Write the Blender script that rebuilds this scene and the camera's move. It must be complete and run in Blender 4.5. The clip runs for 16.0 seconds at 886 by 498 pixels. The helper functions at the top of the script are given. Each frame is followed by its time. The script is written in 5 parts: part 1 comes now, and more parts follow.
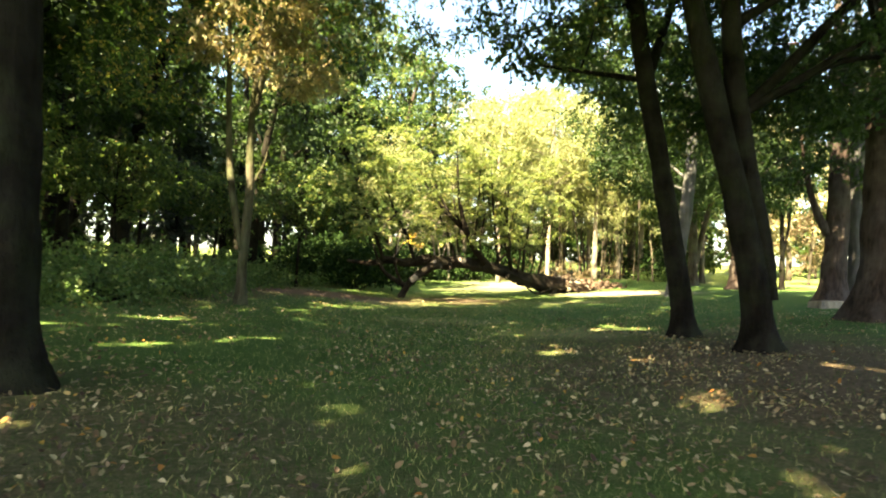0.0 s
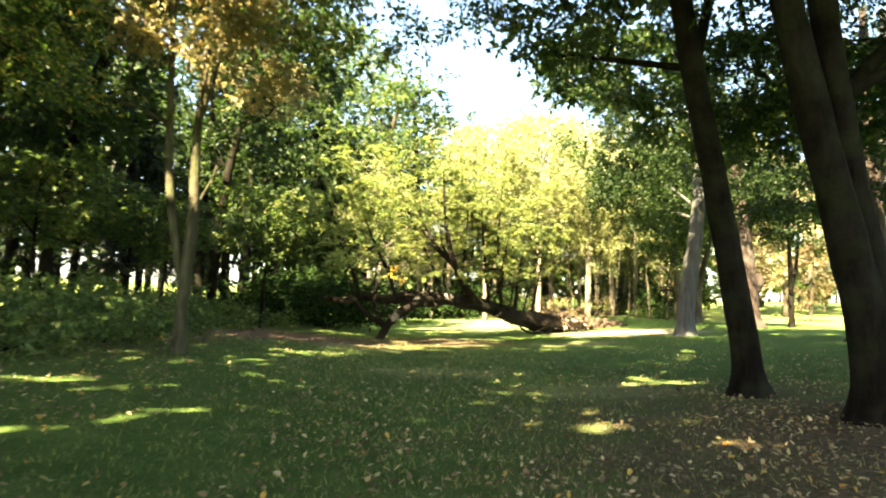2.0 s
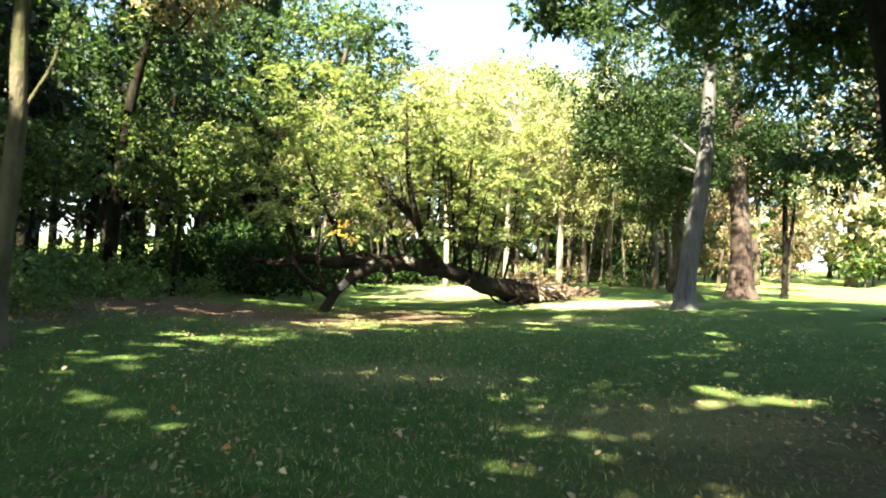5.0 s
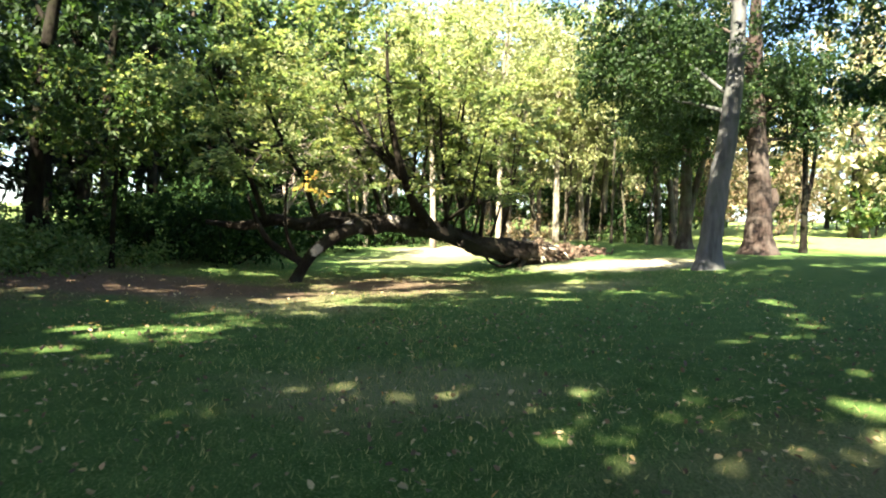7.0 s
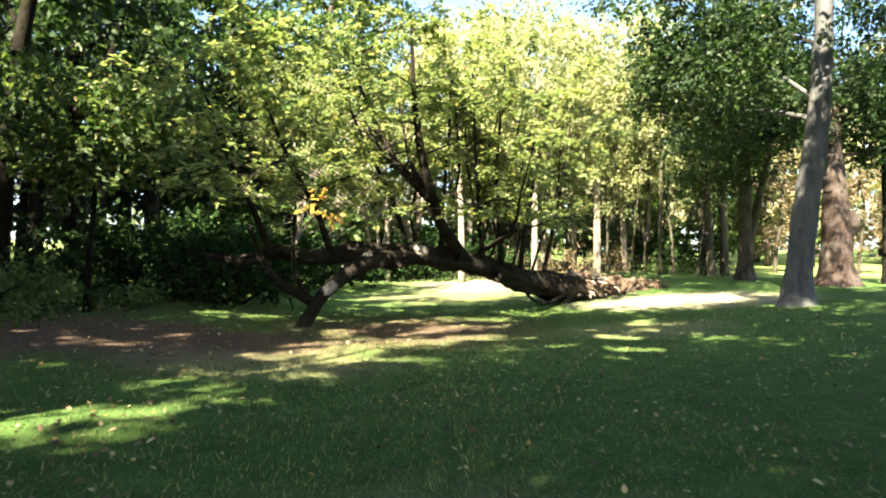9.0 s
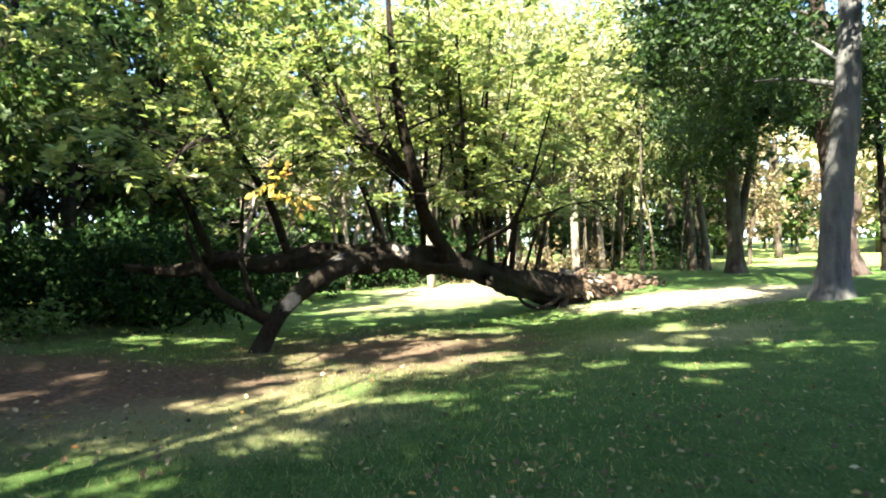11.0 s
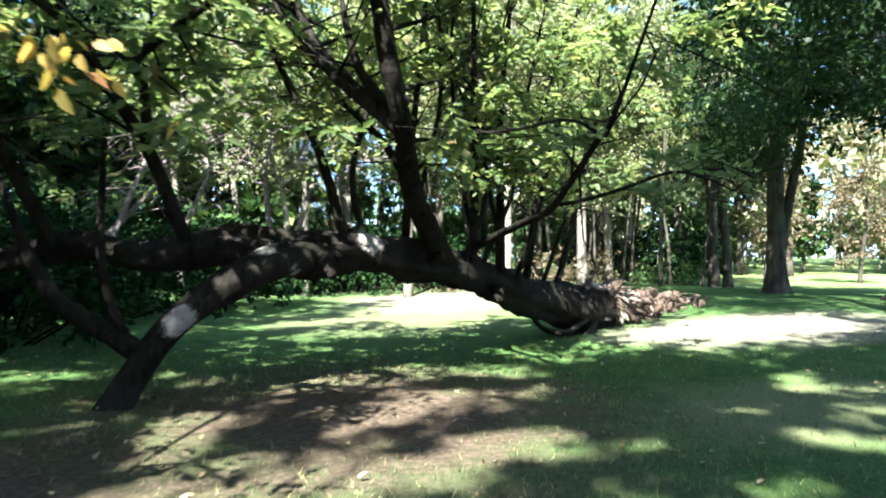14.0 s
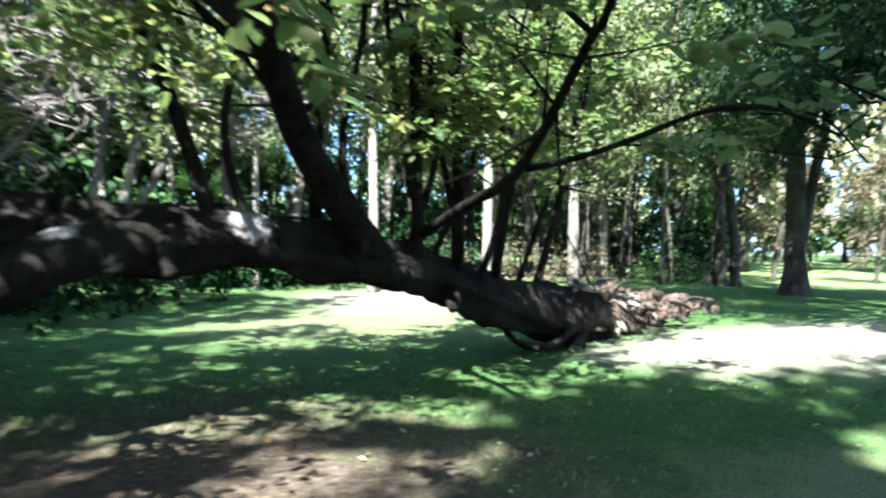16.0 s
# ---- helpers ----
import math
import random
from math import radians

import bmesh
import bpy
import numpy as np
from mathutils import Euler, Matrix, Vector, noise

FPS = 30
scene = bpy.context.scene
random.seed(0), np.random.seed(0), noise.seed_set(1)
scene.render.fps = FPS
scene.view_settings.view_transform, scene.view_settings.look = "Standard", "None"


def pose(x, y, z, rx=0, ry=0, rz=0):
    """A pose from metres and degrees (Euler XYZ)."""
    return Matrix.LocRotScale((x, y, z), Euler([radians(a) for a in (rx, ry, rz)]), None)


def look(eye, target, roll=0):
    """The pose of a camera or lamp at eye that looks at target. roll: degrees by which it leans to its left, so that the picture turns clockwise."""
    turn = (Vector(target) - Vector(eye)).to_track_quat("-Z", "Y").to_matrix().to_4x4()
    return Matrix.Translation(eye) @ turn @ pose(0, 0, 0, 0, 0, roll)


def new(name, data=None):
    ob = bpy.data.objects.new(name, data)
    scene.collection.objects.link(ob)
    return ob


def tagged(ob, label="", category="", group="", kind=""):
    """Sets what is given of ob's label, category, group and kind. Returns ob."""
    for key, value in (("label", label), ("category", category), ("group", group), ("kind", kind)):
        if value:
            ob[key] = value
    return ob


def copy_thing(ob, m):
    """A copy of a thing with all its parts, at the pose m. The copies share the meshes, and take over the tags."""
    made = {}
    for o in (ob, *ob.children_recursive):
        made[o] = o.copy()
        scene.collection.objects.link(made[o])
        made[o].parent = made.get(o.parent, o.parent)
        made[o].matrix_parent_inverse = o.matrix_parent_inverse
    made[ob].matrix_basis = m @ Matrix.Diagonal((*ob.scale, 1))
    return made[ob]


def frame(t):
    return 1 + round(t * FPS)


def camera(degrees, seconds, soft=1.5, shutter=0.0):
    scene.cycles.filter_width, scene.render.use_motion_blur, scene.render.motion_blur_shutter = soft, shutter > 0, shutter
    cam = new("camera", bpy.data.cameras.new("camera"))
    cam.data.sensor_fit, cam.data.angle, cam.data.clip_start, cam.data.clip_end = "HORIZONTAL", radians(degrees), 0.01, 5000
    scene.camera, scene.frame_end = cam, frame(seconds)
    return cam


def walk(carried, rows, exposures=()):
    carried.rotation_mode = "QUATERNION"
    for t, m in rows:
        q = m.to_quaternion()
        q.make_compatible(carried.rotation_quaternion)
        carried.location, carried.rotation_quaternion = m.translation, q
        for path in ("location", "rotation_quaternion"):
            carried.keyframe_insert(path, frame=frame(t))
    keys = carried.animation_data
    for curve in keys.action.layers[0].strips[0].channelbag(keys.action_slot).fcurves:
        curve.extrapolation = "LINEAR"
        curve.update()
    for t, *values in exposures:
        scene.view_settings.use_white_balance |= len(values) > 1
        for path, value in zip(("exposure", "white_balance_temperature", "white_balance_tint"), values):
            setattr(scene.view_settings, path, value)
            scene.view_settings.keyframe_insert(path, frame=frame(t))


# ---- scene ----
cam = camera(69.3, 16.0, 2.0, 0.5)
PATH = [
    (0, (0.073, -0.064, 1.448), (0.068, 1.935, 1.512), 1.8),
    (0.5, (0.044, 0.789, 1.448), (0.037, 2.789, 1.472), 1.2),
    (1, (-0.053, 1.589, 1.503), (-0.066, 3.588, 1.563), 3.1),
    (1.5, (-0.117, 2.353, 1.543), (-0.163, 4.348, 1.682), 0.3),
    (2, (-0.186, 3.215, 1.498), (-0.128, 5.206, 1.676), 1.6),
    (2.5, (-0.235, 4.01, 1.538), (-0.101, 6.0, 1.683), 0.6),
    (3, (-0.256, 4.825, 1.586), (-0.097, 6.818, 1.643), 2.9),
    (3.5, (-0.319, 5.639, 1.593), (-0.1, 7.627, 1.642), 1.4),
    (4, (-0.395, 6.508, 1.588), (-0.199, 8.497, 1.656), 2.3),
    (6.5, (-0.4, 10.563, 1.698), (-0.13, 12.544, 1.726), 1.4),
    (7, (-0.32, 11.418, 1.676), (-0.039, 13.397, 1.613), 1.1),
    (7.5, (-0.213, 12.146, 1.679), (0.062, 14.125, 1.604), 0.7),
    (8, (-0.073, 12.938, 1.673), (0.158, 14.925, 1.66), 1.1),
    (8.5, (-0.133, 13.75, 1.674), (0.064, 15.74, 1.697), 0.8),
    (11, (-0.751, 17.639, 1.578), (-0.376, 19.603, 1.631), -1.8),
    (11.5, (-0.72, 18.499, 1.584), (-0.356, 20.466, 1.575), 0.1),
    (12, (-0.661, 19.329, 1.583), (-0.19, 21.272, 1.618), -1.1),
    (12.5, (-0.567, 20.139, 1.588), (-0.078, 22.078, 1.532), 1.4),
    (13, (-0.497, 21.011, 1.59), (0.097, 22.918, 1.497), -0.1),
    (13.5, (-0.396, 21.804, 1.618), (-0.013, 23.766, 1.673), -0.0),
    (14, (-0.101, 22.646, 1.577), (0.357, 24.592, 1.644), 0.5),
    (14.5, (0.211, 23.349, 1.632), (0.632, 25.297, 1.791), -1.1),
    (15, (0.512, 24.066, 1.695), (0.86, 26.03, 1.832), 1.0),
    (15.5, (0.882, 24.662, 1.739), (1.198, 26.636, 1.802), -1.0),
    (16, (1.307, 25.298, 1.669), (1.779, 27.241, 1.705), 1.5),
]
walk(cam, [(t, look(eye, target, roll)) for t, eye, target, roll in PATH], [(0, 3.82, 7400, 8), (1.5, 4.04, 7800, 8), (2.5, 3.96, 7150, 9), (4, 3.84, 6550, 10), (6.5, 3.6, 5850, 11), (8.5, 3.5, 6050, 12), (11, 3.68, 5650, 13), (12, 3.66, 5250, 13.5), (12.5, 3.48, 5080, 14), (14, 3.3, 4780, 12.5), (16, 3.22, 4500, 11.5)])

# ---- world, sun, exposure ----
SUN_AZ, SUN_EL = -153.0, 46.0          # azimuth clockwise from +y, elevation, degrees
world = bpy.data.worlds.new("sky")
scene.world = world
world.use_nodes = True
wn = world.node_tree
sky = wn.nodes.new("ShaderNodeTexSky")
sky.sky_type = "NISHITA"
sky.sun_disc = False
sky.sun_elevation = radians(SUN_EL)
sky.sun_rotation = radians(SUN_AZ)
sky.air_density, sky.dust_density, sky.ozone_density = 1.0, 1.6, 0.7
wn.nodes["Background"].inputs["Strength"].default_value = 0.055
haze = wn.nodes.new("ShaderNodeHueSaturation")
haze.inputs["Saturation"].default_value = 1.05
wn.links.new(sky.outputs[0], haze.inputs["Color"])
wn.links.new(haze.outputs[0], wn.nodes["Background"].inputs["Color"])
sun = new("sun", bpy.data.lights.new("sun", "SUN"))
sun.data.energy, sun.data.angle, sun.data.color = 5.0, radians(0.7), (1.0, 0.85, 0.58)
sun_dir = Vector((math.sin(radians(SUN_AZ)) * math.cos(radians(SUN_EL)), math.cos(radians(SUN_AZ)) * math.cos(radians(SUN_EL)), math.sin(radians(SUN_EL))))
sun.matrix_world = look(sun_dir * 60, (0, 0, 0))


# ---- materials ----
def shader(name):
    m = bpy.data.materials.new(name)
    m.use_nodes = True
    nt = m.node_tree
    return m, nt, nt.nodes["Principled BSDF"], nt.nodes["Material Output"]


def ramp(nt, fac, stops):
    r = nt.nodes.new("ShaderNodeValToRGB")
    els = r.color_ramp.elements
    while len(els) < len(stops):
        els.new(0.5)
    for e, (p, c) in zip(els, stops):
        e.position, e.color = p, (*c, 1)
    nt.links.new(fac, r.inputs[0])
    return r.outputs[0]


def noise_tex(nt, scale, detail=6.0, vec=None, rough=0.6, stretch=None):
    n = nt.nodes.new("ShaderNodeTexNoise")
    n.inputs["Scale"].default_value, n.inputs["Detail"].default_value, n.inputs["Roughness"].default_value = scale, detail, rough
    if vec is None:
        vec = nt.nodes.new("ShaderNodeTexCoord").outputs["Object"]
    if stretch:
        mp = nt.nodes.new("ShaderNodeMapping")
        mp.inputs["Scale"].default_value = stretch
        nt.links.new(vec, mp.inputs[0])
        vec = mp.outputs[0]
    nt.links.new(vec, n.inputs["Vector"])
    return n.outputs["Fac"]


def mixcol(nt, fac, a, b, mode="MIX"):
    n = nt.nodes.new("ShaderNodeMix")
    n.data_type, n.blend_type = "RGBA", mode
    for sock, v in ((n.inputs[0], fac), (n.inputs[6], a), (n.inputs[7], b)):
        if isinstance(v, (int, float)):
            sock.default_value = v
        elif isinstance(v, tuple):
            sock.default_value = (*v, 1)
        else:
            nt.links.new(v, sock)
    return n.outputs[2]


def math_node(nt, op, a, b=None, clamp=False):
    n = nt.nodes.new("ShaderNodeMath")
    n.operation, n.use_clamp = op, clamp
    for sock, v in zip(n.inputs, (a, b)):
        if v is None:
            continue
        if isinstance(v, (int, float)):
            sock.default_value = v
        else:
            nt.links.new(v, sock)
    return n.outputs[0]


def bump(nt, bsdf, height, strength, dist):
    b = nt.nodes.new("ShaderNodeBump")
    b.inputs["Strength"].default_value, b.inputs["Distance"].default_value = strength, dist
    nt.links.new(height, b.inputs["Height"])
    nt.links.new(b.outputs[0], bsdf.inputs["Normal"])


def leaf_material(name, stops, through_light=0.45, gloss=0.55, sheen=0.3):
    """Leaves: colour by leaf, light shining through."""
    m, nt, bsdf, out = shader(name)
    geo = nt.nodes.new("ShaderNodeNewGeometry")
    col = ramp(nt, geo.outputs["Random Per Island"], stops)
    big = noise_tex(nt, 0.35, 3.0)
    col = mixcol(nt, 0.7, col, ramp(nt, big, [(0.32, (0.50, 0.57, 0.5)), (0.68, (1.35, 1.24, 1.05))]), "MULTIPLY")
    nt.links.new(col, bsdf.inputs["Base Color"])
    bsdf.inputs["Roughness"].default_value = gloss
    bsdf.inputs["Specular IOR Level"].default_value = sheen
    tr = nt.nodes.new("ShaderNodeBsdfTranslucent")
    nt.links.new(mixcol(nt, 1.0, col, (1.5, 1.5, 0.9), "MULTIPLY"), tr.inputs["Color"])
    mx = nt.nodes.new("ShaderNodeMixShader")
    mx.inputs[0].default_value = through_light
    nt.links.new(bsdf.outputs[0], mx.inputs[1])
    nt.links.new(tr.outputs[0], mx.inputs[2])
    nt.links.new(mx.outputs[0], out.inputs["Surface"])
    return m


def bark_material(name, dark, light, moss=0.0, scale=1.0, pale=0.2, worn_and_sunlit=()):
    m, nt, bsdf, out = shader(name)
    ridges = noise_tex(nt, 9 * scale, 8.0, stretch=(1.0, 1.0, 0.18), rough=0.65)
    patches = noise_tex(nt, 1.3 * scale, 4.0)
    col = ramp(nt, ridges, [(0.32, dark), (0.66, light)])
    col = mixcol(nt, ramp(nt, patches, [(0.42, (0, 0, 0)), (0.68, (0.55, 0.55, 0.55))]), col, tuple((1 - pale) * a + pale * b for a, b in zip(light, (0.30, 0.30, 0.27))))
    if moss:
        green = noise_tex(nt, 2.1, 5.0)
        col = mixcol(nt, math_node(nt, "MULTIPLY", ramp(nt, green, [(0.45, (0, 0, 0)), (0.65, (1, 1, 1))]), moss), col, (0.07, 0.10, 0.035))
    # Ragged pale spots: bare scars, and sunlight painted into the bark.
    if worn_and_sunlit:
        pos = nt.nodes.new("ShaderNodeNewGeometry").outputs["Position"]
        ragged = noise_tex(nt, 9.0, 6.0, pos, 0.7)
        for place, size in worn_and_sunlit:
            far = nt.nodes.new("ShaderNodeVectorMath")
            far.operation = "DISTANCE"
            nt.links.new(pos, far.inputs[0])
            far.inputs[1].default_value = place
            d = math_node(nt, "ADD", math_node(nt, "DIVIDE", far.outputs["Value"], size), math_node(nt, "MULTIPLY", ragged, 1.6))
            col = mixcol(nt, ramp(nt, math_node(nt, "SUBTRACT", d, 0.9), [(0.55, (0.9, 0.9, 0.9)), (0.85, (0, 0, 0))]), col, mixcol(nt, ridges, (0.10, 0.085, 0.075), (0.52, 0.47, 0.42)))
    nt.links.new(col, bsdf.inputs["Base Color"])
    bsdf.inputs["Roughness"].default_value = 0.93
    bsdf.inputs["Specular IOR Level"].default_value = 0.06
    lumps = noise_tex(nt, 4.5 * scale, 5.0, rough=0.6)
    bump(nt, bsdf, math_node(nt, "ADD", ridges, math_node(nt, "MULTIPLY", lumps, 1.2)), 1.0, 0.05)
    return m


def ellipse(nt, pos, cx, cy, rx, ry, edge=0.45, wob=0.7, scale=0.8):
    """1 inside a ragged ellipse of the plan, 0 outside."""
    mp = nt.nodes.new("ShaderNodeMapping")
    mp.inputs["Location"].default_value = (-cx / rx, -cy / ry, 0)
    mp.inputs["Scale"].default_value = (1 / rx, 1 / ry, 0)
    nt.links.new(pos, mp.inputs[0])
    ln = nt.nodes.new("ShaderNodeVectorMath")
    ln.operation = "LENGTH"
    nt.links.new(mp.outputs[0], ln.inputs[0])
    n = noise_tex(nt, scale, 6.0, pos, 0.65)
    d = math_node(nt, "ADD", ln.outputs["Value"], math_node(nt, "MULTIPLY", math_node(nt, "SUBTRACT", n, 0.5), 2 * wob))
    mr = nt.nodes.new("ShaderNodeMapRange")
    mr.interpolation_type = "SMOOTHSTEP"
    mr.inputs["From Min"].default_value, mr.inputs["From Max"].default_value = 1 + edge, 1 - edge
    nt.links.new(d, mr.inputs["Value"])
    return mr.outputs[0]


def ground_material():
    m, nt, bsdf, out = shader("lawn_and_earth")
    pos = nt.nodes.new("ShaderNodeNewGeometry").outputs["Position"]
    fine, mid, big = noise_tex(nt, 55, 5.0, pos, 0.7), noise_tex(nt, 2.2, 6.0, pos), noise_tex(nt, 0.22, 4.0, pos)
    grass = ramp(nt, fine, [(0.3, (0.017, 0.048, 0.009)), (0.55, (0.072, 0.130, 0.039)), (0.75, (0.34, 0.325, 0.155))])
    grass = mixcol(nt, 0.8, grass, ramp(nt, mid, [(0.3, (0.65, 0.72, 0.6)), (0.7, (1.3, 1.2, 1.1))]), "MULTIPLY")
    grass = mixcol(nt, ramp(nt, big, [(0.5, (0, 0, 0)), (0.74, (0.35, 0.35, 0.35))]), grass, (0.11, 0.135, 0.05))
    earth = ramp(nt, noise_tex(nt, 14, 8.0, pos, 0.75), [(0.3, (0.035, 0.024, 0.018)), (0.5, (0.10, 0.068, 0.05)), (0.72, (0.24, 0.17, 0.13))])
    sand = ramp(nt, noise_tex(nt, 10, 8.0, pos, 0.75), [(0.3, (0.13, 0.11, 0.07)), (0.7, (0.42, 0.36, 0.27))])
    meadow = ramp(nt, mid, [(0.3, (0.13, 0.19, 0.05)), (0.7, (0.22, 0.27, 0.09))])
    col = mixcol(nt, ellipse(nt, pos, 48, 62, 30, 34, 0.15, 0.15, 0.1), grass, meadow)
    col = mixcol(nt, ellipse(nt, pos, -38, 70, 26, 26, 0.15, 0.15, 0.1), col, meadow)
    col = mixcol(nt, math_node(nt, "MULTIPLY", ellipse(nt, pos, -5.0, 26.6, 4.6, 2.6), 0.95), col, earth)
    col = mixcol(nt, math_node(nt, "MULTIPLY", ellipse(nt, pos, 0.7, 29.8, 2.7, 2.8, 0.6, 0.9, 1.1), 0.9), col, earth)
    col = mixcol(nt, math_node(nt, "MULTIPLY", ellipse(nt, pos, 5.2, 9.2, 3.9, 5.2, 0.6, 0.9), 0.85), col, earth)
    col = mixcol(nt, math_node(nt, "MULTIPLY", ellipse(nt, pos, -4.0, 4.0, 4.2, 3.0, 0.6, 0.9), 0.6), col, earth)
    col = mixcol(nt, math_node(nt, "MULTIPLY", ellipse(nt, pos, -8.5, 21.5, 2.6, 5.0, 0.6, 0.9), 0.7), col, earth)
    # Cream painted into the grass where pools of sun fall, to warm them.
    sunlit_cream = ramp(nt, fine, [(0.3, (0.07, 0.08, 0.03)), (0.7, (0.36, 0.33, 0.18))])
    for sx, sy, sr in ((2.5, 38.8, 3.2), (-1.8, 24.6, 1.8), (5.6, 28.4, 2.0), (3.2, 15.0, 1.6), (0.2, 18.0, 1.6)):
        col = mixcol(nt, math_node(nt, "MULTIPLY", ellipse(nt, pos, sx, sy, sr, 0.7 * sr, 0.5, 0.8, 1.2), 0.55), col, sunlit_cream)
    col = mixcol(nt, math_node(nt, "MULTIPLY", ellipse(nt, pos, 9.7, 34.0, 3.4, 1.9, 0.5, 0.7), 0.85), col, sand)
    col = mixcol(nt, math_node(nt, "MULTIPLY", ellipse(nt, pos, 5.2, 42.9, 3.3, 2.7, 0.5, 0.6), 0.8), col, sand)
    col = mixcol(nt, math_node(nt, "MULTIPLY", ellipse(nt, pos, 8.0, 58.0, 14.0, 11.0, 0.4, 0.6), 0.85), col, earth)
    col = mixcol(nt, math_node(nt, "MULTIPLY", ellipse(nt, pos, -15.0, 33.0, 8.0, 13.0, 0.4, 0.5), 0.85), col, earth)
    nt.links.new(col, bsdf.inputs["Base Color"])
    bsdf.inputs["Roughness"].default_value = 0.95
    bsdf.inputs["Specular IOR Level"].default_value = 0.04
    bump(nt, bsdf, fine, 0.7, 0.04)
    return m


G1, G2, G3 = (0.026, 0.055, 0.017), (0.054, 0.102, 0.030), (0.114, 0.166, 0.058)
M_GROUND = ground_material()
# Green leaves darkened to carry the wood's shade in their colour.
M_LEAF_SHADE = leaf_material("shade_darkened_leaves", [(0.0, (0.014, 0.032, 0.011)), (0.5, (0.022, 0.047, 0.014)), (0.93, (0.038, 0.072, 0.020)), (1.0, (0.09, 0.13, 0.045))], 0.4)
M_LEAF = leaf_material("green_leaves", [(0.0, G1), (0.45, G2), (0.9, G3), (0.985, (0.20, 0.22, 0.07)), (1.0, (0.32, 0.24, 0.09))], 0.45)
M_LEAF_FRESH = leaf_material("yellow_green_leaves", [(0.0, (0.092, 0.138, 0.056)), (0.5, (0.150, 0.198, 0.088)), (0.92, (0.220, 0.252, 0.130)), (0.99, (0.27, 0.25, 0.12)), (1.0, (0.30, 0.19, 0.09))], 0.54)
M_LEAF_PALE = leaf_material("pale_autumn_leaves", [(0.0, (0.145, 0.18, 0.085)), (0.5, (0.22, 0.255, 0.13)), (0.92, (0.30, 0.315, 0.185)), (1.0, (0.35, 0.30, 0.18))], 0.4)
# Spruce needles, dark by nature and darkened further for the wood's shade.
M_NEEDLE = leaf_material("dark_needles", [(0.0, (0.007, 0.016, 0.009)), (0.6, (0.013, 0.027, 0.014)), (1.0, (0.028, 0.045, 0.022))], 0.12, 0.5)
M_LEAF_TURN = leaf_material("turning_leaves", [(0.0, G1), (0.35, G2), (0.72, G3), (0.88, (0.27, 0.25, 0.08)), (1.0, (0.33, 0.22, 0.10))], 0.45)
M_LEAF_FAR = leaf_material("beige_autumn_leaves", [(0.0, (0.16, 0.19, 0.10)), (0.4, (0.26, 0.26, 0.16)), (0.8, (0.34, 0.30, 0.20)), (1.0, (0.36, 0.27, 0.19))], 0.25)
# Near-black, sheenless shrub leaves: the dark gap behind the trunk put into colour.
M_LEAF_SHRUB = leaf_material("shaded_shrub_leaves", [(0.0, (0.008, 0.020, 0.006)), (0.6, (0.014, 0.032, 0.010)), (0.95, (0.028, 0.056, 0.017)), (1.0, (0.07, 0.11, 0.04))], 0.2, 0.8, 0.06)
M_LEAF_MID = leaf_material("undergrowth_leaves", [(0.0, (0.038, 0.080, 0.025)), (0.5, (0.078, 0.145, 0.042)), (0.93, (0.13, 0.19, 0.07)), (1.0, (0.19, 0.22, 0.09))], 0.35)
M_LEAF_AMBER = leaf_material("amber_leaves", [(0.0, (0.16, 0.175, 0.09)), (0.4, (0.235, 0.215, 0.13)), (0.8, (0.29, 0.245, 0.165)), (1.0, (0.31, 0.225, 0.14))], 0.4)
M_LEAF_GOLD = leaf_material("golden_leaves", [(0.0, (0.16, 0.18, 0.06)), (0.3, (0.34, 0.27, 0.07)), (0.8, (0.40, 0.29, 0.08)), (1.0, (0.36, 0.19, 0.07))], 0.5)
M_LEAF_RED = leaf_material("rusty_leaves", [(0.0, (0.06, 0.07, 0.035)), (0.4, (0.10, 0.085, 0.05)), (0.8, (0.15, 0.105, 0.07)), (1.0, (0.22, 0.16, 0.11))], 0.25)
M_BLADE = leaf_material("grass_blades", [(0.0, (0.020, 0.058, 0.010)), (0.5, (0.080, 0.140, 0.044)), (0.85, (0.30, 0.29, 0.135)), (1.0, (0.38, 0.34, 0.18))], 0.3, 0.6, 0.08)
M_LITTER = leaf_material("fallen_leaves", [(0.0, (0.05, 0.033, 0.022)), (0.35, (0.13, 0.088, 0.05)), (0.62, (0.24, 0.18, 0.105)), (0.82, (0.38, 0.32, 0.20)), (0.92, (0.46, 0.40, 0.26)), (0.965, (0.42, 0.28, 0.06)), (1.0, (0.34, 0.14, 0.04))], 0.15)
# Brown bark taken down to near black: the trunks' shade is in the colour.
M_BARK_SHADE = bark_material("shade_darkened_bark", (0.0024, 0.002, 0.0016), (0.0105, 0.0082, 0.0064), 0.1, 1.0, 0.05)
M_BARK = bark_material("brown_bark", (0.016, 0.013, 0.010), (0.075, 0.060, 0.046), 0.3)
M_BARK_RED = bark_material("reddish_bark", (0.012, 0.009, 0.008), (0.058, 0.042, 0.035), 0.0)
M_BARK_GREY = bark_material("smooth_grey_bark", (0.036, 0.038, 0.041), (0.098, 0.099, 0.101), 0.12, 0.6)
M_BARK_PALE = bark_material("pale_bark", (0.09, 0.076, 0.058), (0.26, 0.23, 0.18), 0.0)
# Bark darkened for shade; spots 1 and 4 paint sunlight, the others are scars.
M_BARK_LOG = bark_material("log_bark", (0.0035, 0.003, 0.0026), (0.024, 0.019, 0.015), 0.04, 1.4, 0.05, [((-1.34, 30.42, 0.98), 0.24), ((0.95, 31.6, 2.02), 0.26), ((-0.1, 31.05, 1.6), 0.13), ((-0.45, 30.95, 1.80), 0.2)])
